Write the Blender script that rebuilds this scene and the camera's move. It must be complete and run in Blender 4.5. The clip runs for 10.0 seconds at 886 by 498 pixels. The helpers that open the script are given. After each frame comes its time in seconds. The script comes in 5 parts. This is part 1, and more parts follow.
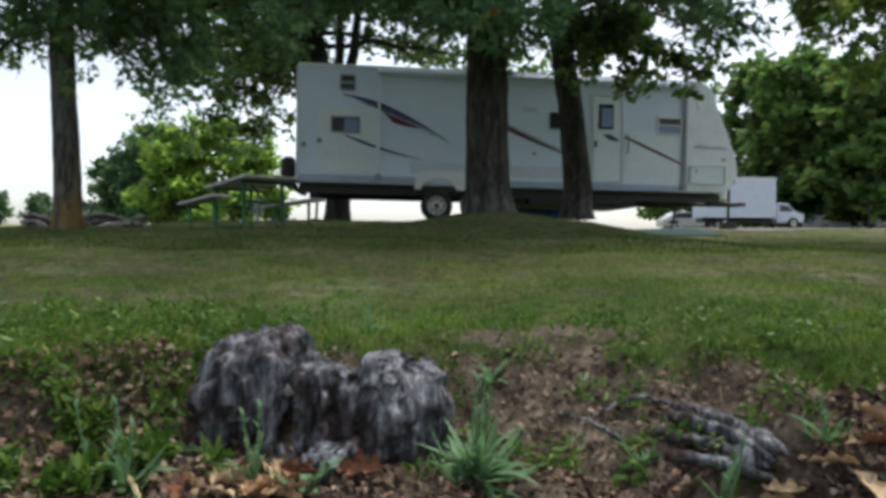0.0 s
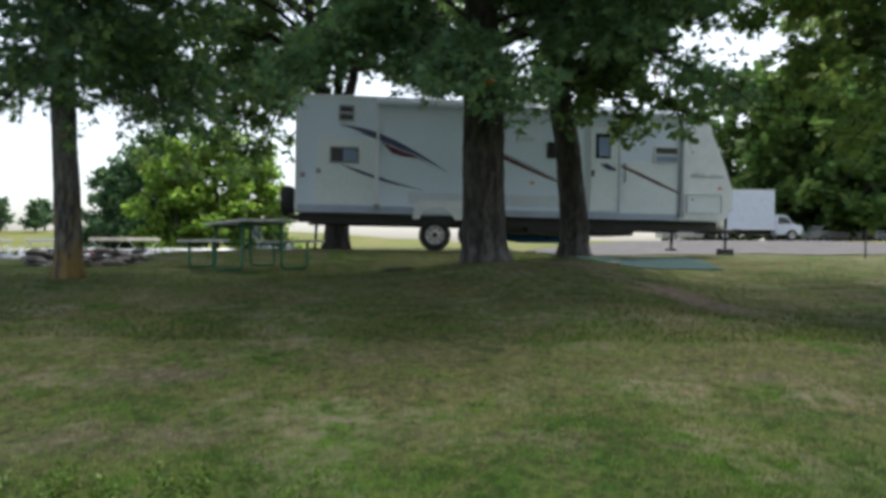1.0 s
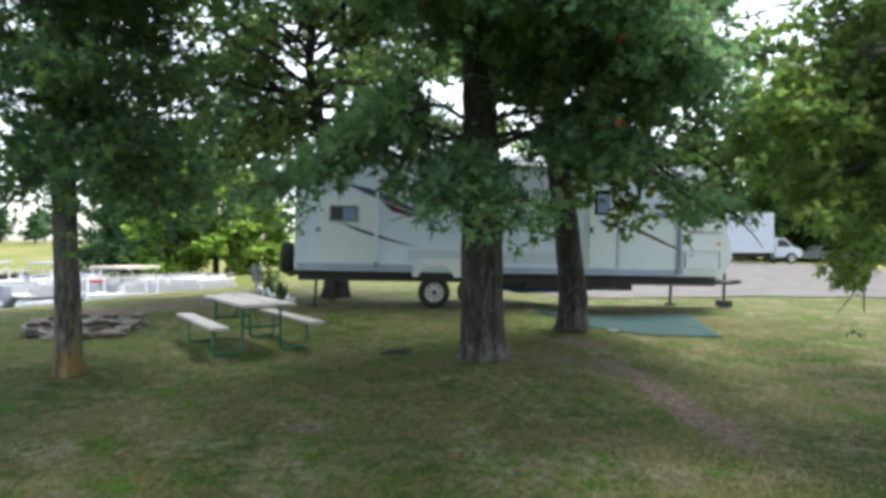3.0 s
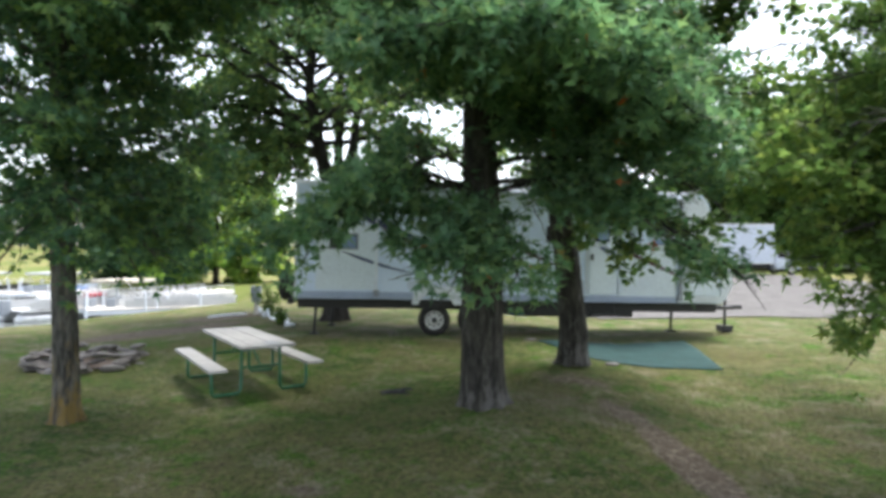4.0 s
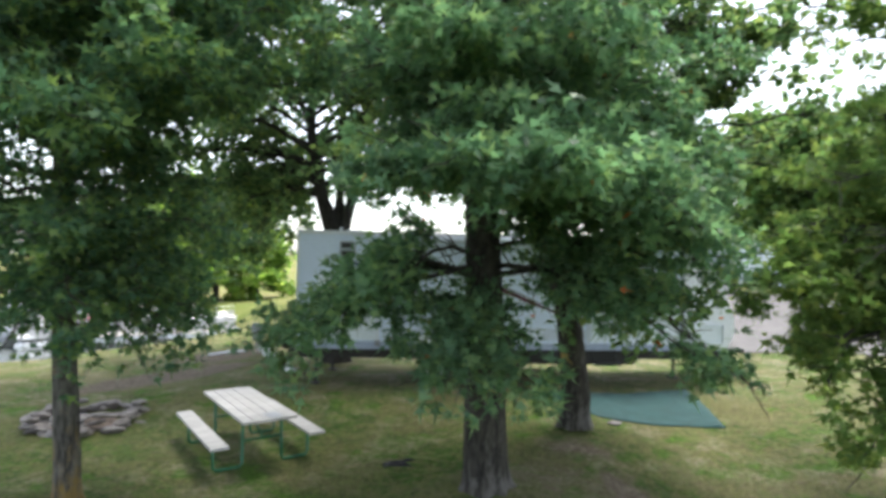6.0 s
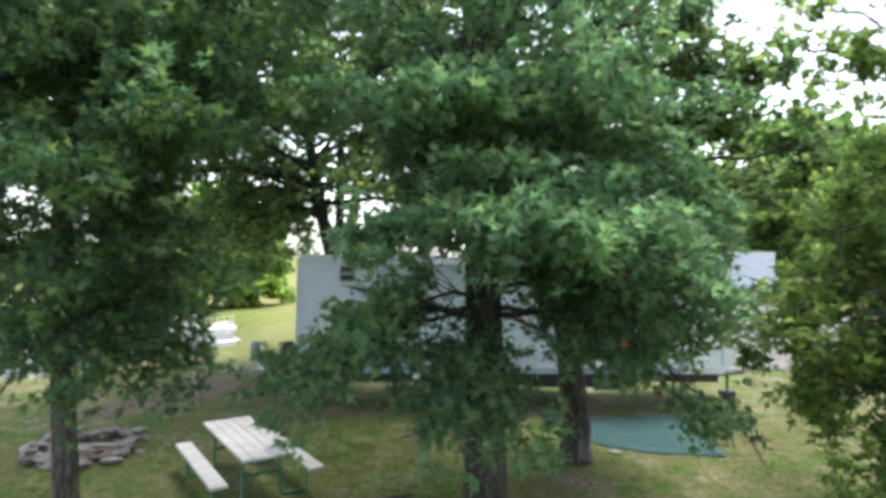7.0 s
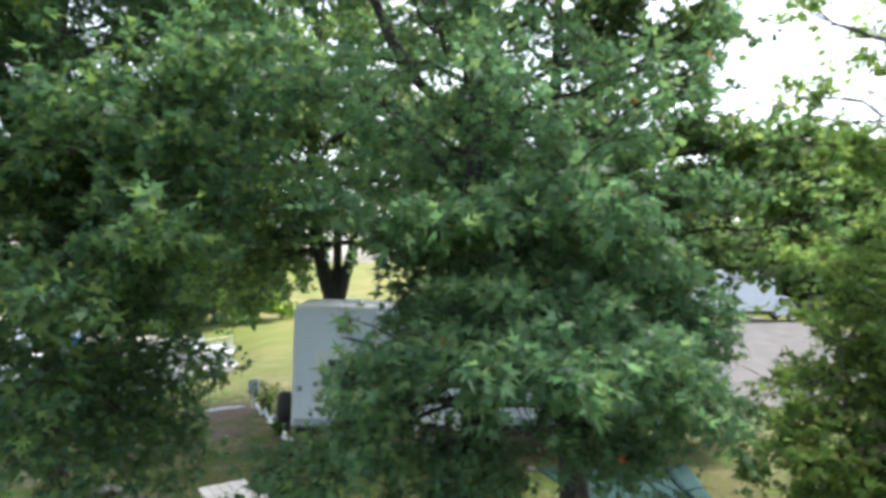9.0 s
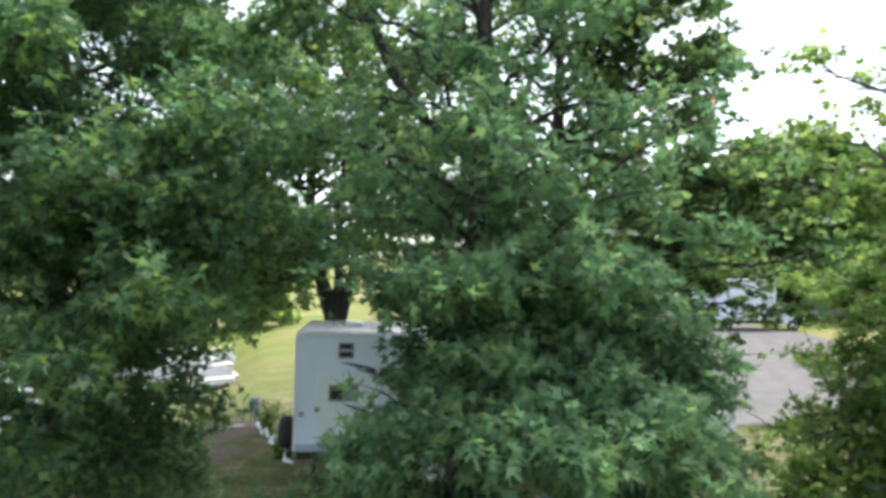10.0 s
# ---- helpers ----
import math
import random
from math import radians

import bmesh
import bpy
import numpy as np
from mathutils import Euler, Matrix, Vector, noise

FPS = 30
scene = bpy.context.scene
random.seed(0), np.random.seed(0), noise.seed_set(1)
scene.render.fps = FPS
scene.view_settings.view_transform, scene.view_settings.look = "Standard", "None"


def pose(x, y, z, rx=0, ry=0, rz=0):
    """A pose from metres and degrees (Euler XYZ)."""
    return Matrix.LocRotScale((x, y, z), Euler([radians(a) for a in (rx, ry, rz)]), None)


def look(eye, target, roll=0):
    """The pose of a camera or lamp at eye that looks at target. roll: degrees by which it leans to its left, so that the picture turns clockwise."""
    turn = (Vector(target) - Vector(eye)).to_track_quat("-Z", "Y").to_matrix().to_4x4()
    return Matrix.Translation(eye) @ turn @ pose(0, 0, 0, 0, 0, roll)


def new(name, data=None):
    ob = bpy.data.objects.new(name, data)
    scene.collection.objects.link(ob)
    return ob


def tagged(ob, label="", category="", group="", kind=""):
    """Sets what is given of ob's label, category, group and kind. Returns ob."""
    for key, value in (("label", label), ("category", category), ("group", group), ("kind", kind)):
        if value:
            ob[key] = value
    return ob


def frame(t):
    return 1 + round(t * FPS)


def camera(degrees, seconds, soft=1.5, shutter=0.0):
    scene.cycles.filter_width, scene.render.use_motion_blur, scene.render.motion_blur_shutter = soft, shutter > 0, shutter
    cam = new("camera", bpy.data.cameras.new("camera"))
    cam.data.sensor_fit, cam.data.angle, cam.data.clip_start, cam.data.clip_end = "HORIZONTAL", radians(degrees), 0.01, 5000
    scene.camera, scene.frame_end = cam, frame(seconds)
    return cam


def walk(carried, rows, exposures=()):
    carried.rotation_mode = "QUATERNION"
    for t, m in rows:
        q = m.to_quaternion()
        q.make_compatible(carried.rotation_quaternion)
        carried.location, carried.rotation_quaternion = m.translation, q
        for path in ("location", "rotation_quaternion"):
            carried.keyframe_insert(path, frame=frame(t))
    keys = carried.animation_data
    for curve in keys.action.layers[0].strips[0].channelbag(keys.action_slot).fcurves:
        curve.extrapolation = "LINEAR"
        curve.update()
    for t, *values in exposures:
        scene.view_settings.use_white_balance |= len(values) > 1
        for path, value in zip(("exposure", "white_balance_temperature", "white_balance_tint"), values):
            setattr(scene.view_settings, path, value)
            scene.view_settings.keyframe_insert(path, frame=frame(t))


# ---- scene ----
# camera: rises straight up in front of the trees; seconds, x, y, z, pitch, roll
cam = camera(73.0, 10.0, 3.7)
PATH = [
    (0, -0.04, 0.05, -0.61, -0.72, 0.1),
    (0.5, -0.01, 0.02, -0.325, -0.54, 0.12),
    (1, 0, -0.02, -0.03, -0.38, 0.13),
    (1.5, 0.02, -0.05, 0.265, -0.23, 0.14),
    (2, 0.03, -0.06, 0.56, -0.1, 0.16),
    (2.5, 0.02, -0.06, 0.855, 0.02, 0.18),
    (4, 0.01, -0.02, 1.705, 0.42, 0.27),
    (4.5, 0.01, -0.01, 1.965, 0.55, 0.3),
    (5, -0.02, -0.01, 2.22, 0.67, 0.32),
    (5.5, -0.03, -0.01, 2.465, 0.77, 0.32),
    (7, -0.03, 0, 3.23, 0.97, 0.3),
    (7.5, -0.01, 0.01, 3.49, 1.02, 0.3),
    (8, 0.01, 0.03, 3.765, 1.09, 0.32),
    (8.5, 0.02, 0.05, 4.035, 1.15, 0.35),
    (9, 0.01, 0.05, 4.305, 1.24, 0.36),
    (9.5, -0.02, 0.06, 4.57, 1.3, 0.38),
    (10, -0.03, 0.06, 4.84, 1.34, 0.4),
]


def aim(x, y, z, pitch, roll):
    return look((x, y, z), (x, y + math.cos(radians(pitch)), z + math.sin(radians(pitch))), roll)


walk(cam, [(t, aim(*row)) for t, *row in PATH], [(0.0, 1.04), (1.0, 1.17), (2.5, 1.88), (5.0, 2.02), (7.0, 2.14), (8.5, 2.1), (10.0, 2.03)])

# world, sun, exposure
SUN_ELEVATION, SUN_TURN = 71.0, 50.0  # degrees; turn from +y towards +x
world = bpy.data.worlds.new("sky")
scene.world = world
world.use_nodes = True
nt = world.node_tree
sky = nt.nodes.new("ShaderNodeTexSky")
sky.sky_type = "NISHITA"
sky.sun_disc = False
sky.sun_elevation, sky.sun_rotation = radians(SUN_ELEVATION), radians(SUN_TURN)
sky.air_density, sky.dust_density, sky.ozone_density = 1.0, 2.0, 0.6
background = nt.nodes["Background"]
background.inputs["Strength"].default_value = 0.125
haze = nt.nodes.new("ShaderNodeHueSaturation")  # thin white cloud takes most of the blue out of the sky
haze.inputs["Saturation"].default_value = 0.45
nt.links.new(sky.outputs["Color"], haze.inputs["Color"])
nt.links.new(haze.outputs["Color"], background.inputs["Color"])
sun = new("sun", bpy.data.lights.new("sun", "SUN"))
sun.data.energy, sun.data.angle, sun.data.color = 1.55, radians(20), (1.0, 0.96, 0.91)
sun_way = Vector((math.sin(radians(SUN_TURN)) * math.cos(radians(SUN_ELEVATION)), math.cos(radians(SUN_TURN)) * math.cos(radians(SUN_ELEVATION)), math.sin(radians(SUN_ELEVATION))))
sun.matrix_world = look(sun_way * 60, (0, 0, 0))


# materials
def material(name, rough=0.6, metal=0.0):
    m = bpy.data.materials.new(name)
    m.use_nodes = True
    b = m.node_tree.nodes["Principled BSDF"]
    b.inputs["Roughness"].default_value, b.inputs["Metallic"].default_value = rough, metal
    return m, m.node_tree, b


def node(tree, kind, **values):
    n = tree.nodes.new(kind)
    for key, value in values.items():
        n.inputs[key.replace("_", " ")].default_value = value
    return n


def ramp(tree, source, stops):
    r = tree.nodes.new("ShaderNodeValToRGB")
    e = r.color_ramp.elements
    while len(e) < len(stops):
        e.new(0.5)
    for item, (at, colour) in zip(e, stops):
        item.position, item.color = at, (*colour, 1)
    tree.links.new(source, r.inputs["Fac"])
    return r.outputs["Color"]


def mix(tree, factor, a, b, how="MIX"):
    m = tree.nodes.new("ShaderNodeMix")
    m.data_type, m.blend_type = "RGBA", how
    for socket, value in ((m.inputs[0], factor), (m.inputs[6], a), (m.inputs[7], b)):
        if isinstance(value, bpy.types.NodeSocket):
            tree.links.new(value, socket)
        elif isinstance(value, (int, float)):
            socket.default_value = value
        else:
            socket.default_value = (*value, 1)
    return m.outputs[2]


def texture_noise(tree, scale, detail=4.0, stretch=(1, 1, 1), rough=0.55):
    c = tree.nodes.new("ShaderNodeTexCoord")
    mp = tree.nodes.new("ShaderNodeMapping")
    mp.inputs["Scale"].default_value = stretch
    tree.links.new(c.outputs["Object"], mp.inputs["Vector"])
    n = node(tree, "ShaderNodeTexNoise", Scale=scale, Detail=detail, Roughness=rough)
    tree.links.new(mp.outputs["Vector"], n.inputs["Vector"])
    return n.outputs["Fac"]


def bump(tree, bsdf, height, strength=0.4, distance=0.02):
    b = node(tree, "ShaderNodeBump", Strength=strength, Distance=distance)
    tree.links.new(height, b.inputs["Height"])
    tree.links.new(b.outputs["Normal"], bsdf.inputs["Normal"])


def mottled(name, a, b, scale=8.0, rough=0.6, metal=0.0, relief=0.2, fine=60.0, stretch=(1, 1, 1), spots=None):
    """Two colours mixed by coarse and fine noise, with fine relief."""
    m, t, p = material(name, rough, metal)
    coarse = texture_noise(t, scale, 5, stretch)
    small = texture_noise(t, fine, 3, stretch)
    colour = ramp(t, coarse, [(0.3, a), (0.72, b)])
    shade = ramp(t, small, [(0.2, (0.78, 0.78, 0.78)), (0.8, (1.12, 1.12, 1.12))])
    colour = mix(t, 1.0, colour, shade, "MULTIPLY")
    if spots:
        where = ramp(t, texture_noise(t, scale * 2.7, 4), [(0.6, (0, 0, 0)), (0.72, (1, 1, 1))])
        colour = mix(t, where, colour, spots)
    t.links.new(colour, p.inputs["Base Color"])
    if relief:
        bump(t, p, small, relief)
    return m


def leafy(name, dark, light, yellow, share=0.32, turned=0.0, clumps=0.9, depth=0.24, usual=0.6):
    """Leaves: hue by leaf and by clump, light coming through."""
    m, t, p = material(name, 0.42)
    g = t.nodes.new("ShaderNodeNewGeometry")
    each = ramp(t, g.outputs["Random Per Island"], [(0.0, dark), (usual, light), (0.98, yellow)])
    if turned:
        r = ramp(t, g.outputs["Random Per Island"], [(1 - turned, (0, 0, 0)), (1 - turned * 0.9, (1, 1, 1))])
        each = mix(t, r, each, (0.42, 0.07, 0.015))
    clump = ramp(t, texture_noise(t, clumps, 3), [(0.3, (0.96 - depth, 1.02 - depth, 1.04 - depth)), (0.7, (0.95 + depth, 0.92 + depth, 0.8 + depth))])
    colour = mix(t, 1.0, each, clump, "MULTIPLY")
    t.links.new(colour, p.inputs["Base Color"])
    p.inputs["Specular IOR Level"].default_value = 0.2
    tr = t.nodes.new("ShaderNodeBsdfTranslucent")
    through_colour = mix(t, 1.0, colour, (1.36, 1.5, 1.16), "MULTIPLY")
    t.links.new(through_colour, tr.inputs["Color"])
    both = t.nodes.new("ShaderNodeMixShader")
    both.inputs[0].default_value = share
    t.links.new(p.outputs[0], both.inputs[1])
    t.links.new(tr.outputs[0], both.inputs[2])
    t.links.new(both.outputs[0], t.nodes["Material Output"].inputs["Surface"])
    return m


def bark_like(name, a, b, moss=None, moss_top=0.6):
    m, t, p = material(name, 0.9)
    ridges = texture_noise(t, 13, 7, (1, 1, 0.25), 0.72)
    broad = texture_noise(t, 1.6, 4)
    colour = ramp(t, ridges, [(0.4, a), (0.55, b), (0.7, tuple(v * 1.9 for v in b))])
    colour = mix(t, ramp(t, broad, [(0.45, (0, 0, 0)), (0.75, (0.6, 0.6, 0.6))]), colour, tuple(v * 1.2 for v in b))
    if moss:
        c = t.nodes.new("ShaderNodeTexCoord")
        s = t.nodes.new("ShaderNodeSeparateXYZ")
        t.links.new(c.outputs["Object"], s.inputs[0])
        h = t.nodes.new("ShaderNodeMapRange")
        h.inputs["From Min"].default_value, h.inputs["From Max"].default_value = moss_top * 1.5, moss_top * 0.2
        t.links.new(s.outputs["Z"], h.inputs["Value"])
        ragged = calc(t, "MULTIPLY_ADD", texture_noise(t, 5.5, 6, (1, 1, 0.5), 0.75), 2.2, calc(t, "MULTIPLY_ADD", h.outputs["Result"], 0.36, -1.22))
        ragged = calc(t, "MULTIPLY_ADD", ridges, 1.1, ragged)
        colour = mix(t, ramp(t, ragged, [(0.56, (0, 0, 0)), (0.95, (0.78, 0.78, 0.78))]), colour, moss)
    t.links.new(colour, p.inputs["Base Color"])
    bump(t, p, ridges, 1.0, 0.07)
    return m


def plain(name, colour, rough=0.5, metal=0.0, dirt=0.85, scale=3.0):
    return mottled(name, tuple(c * dirt for c in colour), colour, scale, rough, metal, 0.05, 40)


def attribute(tree, name):
    a = tree.nodes.new("ShaderNodeAttribute")
    a.attribute_name = name
    return a.outputs["Fac"]


def calc(tree, how, a, b, c=0.0):
    m = tree.nodes.new("ShaderNodeMath")
    m.operation = how
    for socket, value in zip(m.inputs, (a, b, c)):
        if isinstance(value, bpy.types.NodeSocket):
            tree.links.new(value, socket)
        else:
            socket.default_value = value
    return m.outputs[0]


def lawn():
    """Mown grass with dry, trodden and bare places."""
    m, t, p = material("lawn", 0.95)
    p.inputs["Specular IOR Level"].default_value = 0.15
    wide = texture_noise(t, 0.6, 5, rough=0.6)
    mid = texture_noise(t, 2.4, 7, rough=0.7)
    small = texture_noise(t, 38, 4, (1, 1, 1), 0.7)
    # low values also carry the trees' shade into the lawn colour
    dry_unshaded = attribute(t, "dry")
    green = ramp(t, mid, [(0.32, (0.022, 0.056, 0.009)), (0.5, (0.05, 0.104, 0.016)), (0.68, (0.1, 0.142, 0.031))])
    dry = ramp(t, small, [(0.3, (0.088, 0.081, 0.038)), (0.7, (0.186, 0.168, 0.081))])
    where = ramp(t, wide, [(0.36, (0, 0, 0)), (0.58, (0.9, 0.9, 0.9))])
    where = mix(t, 1.0, where, dry_unshaded, "MULTIPLY")
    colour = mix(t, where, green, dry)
    blots = ramp(t, texture_noise(t, 5.5, 6, rough=0.75), [(0.46, (0, 0, 0)), (0.56, (0.95, 0.95, 0.95))])
    colour = mix(t, mix(t, 1.0, blots, dry_unshaded, "MULTIPLY"), colour, dry)
    lush = ramp(t, texture_noise(t, 1.3, 5, rough=0.7), [(0.53, (0, 0, 0)), (0.62, (0.85, 0.85, 0.85))])
    colour = mix(t, lush, colour, (0.05, 0.12, 0.009))
    thatch = ramp(t, texture_noise(t, 16, 4, rough=0.7), [(0.3, (0.35, 0.35, 0.35)), (0.5, (0.95, 0.95, 0.95)), (0.72, (1.5, 1.42, 1.25))])
    colour = mix(t, 1.0, colour, thatch, "MULTIPLY")
    # trodden places with pale dust
    dust = calc(t, "MULTIPLY", ramp(t, texture_noise(t, 1.15, 4, (1, 1.15, 1), 0.65), [(0.51, (0, 0, 0)), (0.62, (1, 1, 1))]), ramp(t, texture_noise(t, 10, 5, rough=0.75), [(0.42, (0, 0, 0)), (0.58, (1, 1, 1))]))
    colour = mix(t, calc(t, "MULTIPLY", calc(t, "MULTIPLY", dust, 0.95), dry_unshaded), colour, (0.25, 0.215, 0.15))
    soil = ramp(t, texture_noise(t, 14, 7, rough=0.75), [(0.3, (0.05, 0.038, 0.028)), (0.52, (0.14, 0.112, 0.083)), (0.74, (0.37, 0.315, 0.245))])
    edge = calc(t, "MULTIPLY_ADD", small, 0.6, attribute(t, "bare"))
    edge = calc(t, "MULTIPLY_ADD", mid, 0.7, edge)
    colour = mix(t, ramp(t, calc(t, "MULTIPLY", edge, 0.6), [(0.6, (0, 0, 0)), (0.74, (1, 1, 1))]), colour, soil)
    hay = ramp(t, texture_noise(t, 0.12, 4), [(0.38, (0.115, 0.15, 0.034)), (0.6, (0.2, 0.185, 0.074))])
    colour = mix(t, attribute(t, "hay"), colour, hay)
    t.links.new(colour, p.inputs["Base Color"])
    bump(t, p, texture_noise(t, 30, 6, rough=0.8), 1.0, 0.035)
    return m


LAWN = lawn()
BARK_A = bark_like("oak_bark", (0.008, 0.0072, 0.006), (0.05, 0.046, 0.039), (0.13, 0.125, 0.122), 0.4)
BARK_C = bark_like("lichen_bark", (0.022, 0.02, 0.017), (0.11, 0.105, 0.094), (0.21, 0.135, 0.02), 0.85)
BARK_DARK = bark_like("dark_bark", (0.008, 0.007, 0.006), (0.035, 0.031, 0.026))
LEAF_OAK = leafy("oak_leaves", (0.075, 0.141, 0.088), (0.134, 0.235, 0.141), (0.2, 0.279, 0.13), 0.54, 0.0006)
LEAF_LEFT = leafy("oak_leaves_deep", (0.054, 0.112, 0.073), (0.1, 0.183, 0.109), (0.183, 0.253, 0.085), 0.52, usual=0.5)
LEAF_WARM = leafy("leaves_warm", (0.0666, 0.118, 0.0573), (0.127, 0.198, 0.0923), (0.23, 0.268, 0.0955), 0.62)
LEAF_RIGHT = leafy("leaves_yellow_green", (0.098, 0.165, 0.06), (0.175, 0.258, 0.088), (0.275, 0.315, 0.095), 0.62)
# bluish haze of distance put into the leaf colours
LEAF_FAR = leafy("leaves_distant_hazy", (0.044, 0.098, 0.058), (0.075, 0.152, 0.082), (0.143, 0.217, 0.0786), 0.3)
LEAF_LIME = leafy("leaves_lime", (0.12, 0.2, 0.05), (0.2, 0.3, 0.072), (0.3, 0.36, 0.09), 0.7)
LEAF_WOOD = leafy("leaves_wood", (0.0551, 0.112, 0.0394), (0.105, 0.184, 0.0591), (0.184, 0.236, 0.0722), 0.42)
GRASS = leafy("grass_blades", (0.0609, 0.128, 0.0145), (0.123, 0.196, 0.0319), (0.319, 0.29, 0.131), 0.3, 0.0, 2.2, 0.45, 0.8)
# near grass colours darkened: shade under the trees put into the blades
GRASS_SHADED = leafy("shaded_grass_blades", (0.0359, 0.0713, 0.00838), (0.0727, 0.109, 0.0184), (0.189, 0.162, 0.0757), 0.3, 0.0, 2.2, 0.45, 0.8)

WEED = leafy("weed_leaves", (0.1, 0.19, 0.1), (0.17, 0.28, 0.15), (0.26, 0.36, 0.1), 0.3)
WEED_LOW = leafy("low_weed_leaves", (0.04, 0.09, 0.014), (0.075, 0.14, 0.026), (0.16, 0.22, 0.05), 0.35)
SOIL = mottled("soil", (0.06, 0.042, 0.032), (0.2, 0.15, 0.115), 9, 0.95, 0, 0.6)


def grey_wood():
    m, t, p = material("weathered_wood", 0.9)
    grain = texture_noise(t, 40, 7, (1, 1, 0.2), 0.7)
    broad = texture_noise(t, 8, 5, rough=0.65)
    c = ramp(t, grain, [(0.4, (0.02, 0.02, 0.022)), (0.5, (0.13, 0.132, 0.145)), (0.66, (0.52, 0.53, 0.57))])
    c = mix(t, ramp(t, broad, [(0.52, (0, 0, 0)), (0.64, (0.85, 0.85, 0.85))]), c, (0.04, 0.023, 0.018))
    t.links.new(c, p.inputs["Base Color"])
    bump(t, p, grain, 1.0, 0.03)
    return m


OLD_WOOD = grey_wood()


def fallen(name, stops, each):
    """Dead leaves: hue by leaf, veins and blotches."""
    m, t, p = material(name, 0.8)
    if each == "island":
        pick = t.nodes.new("ShaderNodeNewGeometry").outputs["Random Per Island"]
    else:
        pick = t.nodes.new("ShaderNodeObjectInfo").outputs["Random"]
    colour = ramp(t, pick, stops)
    shade = ramp(t, texture_noise(t, 45, 5, rough=0.7), [(0.3, (0.5, 0.45, 0.4)), (0.65, (1.15, 1.15, 1.15))])
    colour = mix(t, 1.0, colour, shade, "MULTIPLY")
    t.links.new(colour, p.inputs["Base Color"])
    bump(t, p, texture_noise(t, 120, 4), 0.5)
    return m


DRY_LEAF = fallen("dry_leaf", [(0.0, (0.5, 0.38, 0.23)), (0.6, (0.42, 0.29, 0.16)), (0.8, (0.24, 0.11, 0.05)), (1.0, (0.15, 0.05, 0.025))], "object")
LITTER = fallen("leaf_litter", [(0.0, (0.0425, 0.0238, 0.0153)), (0.55, (0.119, 0.068, 0.0442)), (0.85, (0.255, 0.17, 0.119)), (1.0, (0.38, 0.31, 0.24))], "island")
STRAW = mottled("dry_stalk", (0.28, 0.22, 0.12), (0.45, 0.37, 0.2), 30, 0.8)
ROCK = mottled("field_stone", (0.1, 0.09, 0.086), (0.27, 0.25, 0.24), 5, 0.9, 0, 0.7, 35)
# blue cast of the skylight mixed into the white and cream paint
SIDING = mottled("skylit_white_siding", (0.6, 0.7, 0.86), (0.67, 0.77, 0.92), 0.8, 0.38, 0, 0.03, 30)
SIDING_CREAM = mottled("skylit_cream_panel", (0.63, 0.7, 0.77), (0.69, 0.76, 0.82), 1.2, 0.4, 0, 0.03, 30)
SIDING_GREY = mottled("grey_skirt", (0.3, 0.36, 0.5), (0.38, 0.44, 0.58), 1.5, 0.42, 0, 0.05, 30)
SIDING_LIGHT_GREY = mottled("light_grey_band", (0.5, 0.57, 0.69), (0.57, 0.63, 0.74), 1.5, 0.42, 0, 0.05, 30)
WHITE_TRIM = plain("white_trim", (0.74, 0.78, 0.84), 0.35)
# the front window's blind, and sky reflections painted on two other panes
BLIND_SKY_BLUE = plain("blind_and_sky_reflection", (0.2, 0.28, 0.46), 0.4)
ROOF = mottled("roof_membrane", (0.52, 0.53, 0.54), (0.7, 0.71, 0.71), 2, 0.7, 0, 0.1)
NAVY = plain("navy_stripe", (0.035, 0.045, 0.15), 0.35)
MAROON = plain("maroon_stripe", (0.1, 0.012, 0.04), 0.35)
SLATE = plain("slate_stripe", (0.13, 0.14, 0.19), 0.35)
SCRIPT_GREY = plain("grey_script", (0.28, 0.3, 0.34), 0.4)
BLACK = plain("black_steel", (0.018, 0.018, 0.02), 0.55)
RUBBER = mottled("tyre_rubber", (0.014, 0.014, 0.015), (0.03, 0.029, 0.028), 8, 0.85, 0, 0.2)
STEEL = mottled("painted_rim", (0.5, 0.5, 0.5), (0.66, 0.66, 0.65), 6, 0.35, 0.35, 0.05)
AMBER = plain("amber_lens", (0.7, 0.2, 0.03), 0.2)
GREEN_STEEL = mottled("green_painted_steel", (0.012, 0.09, 0.042), (0.018, 0.14, 0.062), 6, 0.45, 0, 0.1)
TABLE_TOP = mottled("weathered_white_boards", (0.33, 0.325, 0.32), (0.47, 0.465, 0.46), 7, 0.75, 0, 0.25, 40, (1, 0.2, 1))
MAT_TEAL = mottled("teal_mat", (0.006, 0.036, 0.036), (0.01, 0.055, 0.054), 4, 0.9, 0, 0.3, 90)
GRAVEL = mottled("gravel", (0.085, 0.08, 0.077), (0.142, 0.134, 0.129), 1.2, 0.95, 0, 0.6, 45)
BLUE_TARP = plain("blue_plastic", (0.01, 0.16, 0.55), 0.4)
RED_COVER = plain("red_cover", (0.55, 0.03, 0.06), 0.5)
COVER_WHITE = plain("moulded_white_cover", (0.82, 0.82, 0.78), 0.35)
BOAT_WHITE = plain("boat_white", (0.5, 0.51, 0.52), 0.3)
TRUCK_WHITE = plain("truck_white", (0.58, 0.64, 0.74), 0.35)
ALUMINIUM = mottled("aluminium", (0.55, 0.56, 0.57), (0.7, 0.71, 0.72), 5, 0.35, 0.7, 0.1)
CANVAS = plain("canvas_tan", (0.52, 0.48, 0.4), 0.8)
DOCK_WOOD = mottled("dock_boards", (0.42, 0.4, 0.37), (0.6, 0.58, 0.55), 3, 0.85, 0, 0.3)
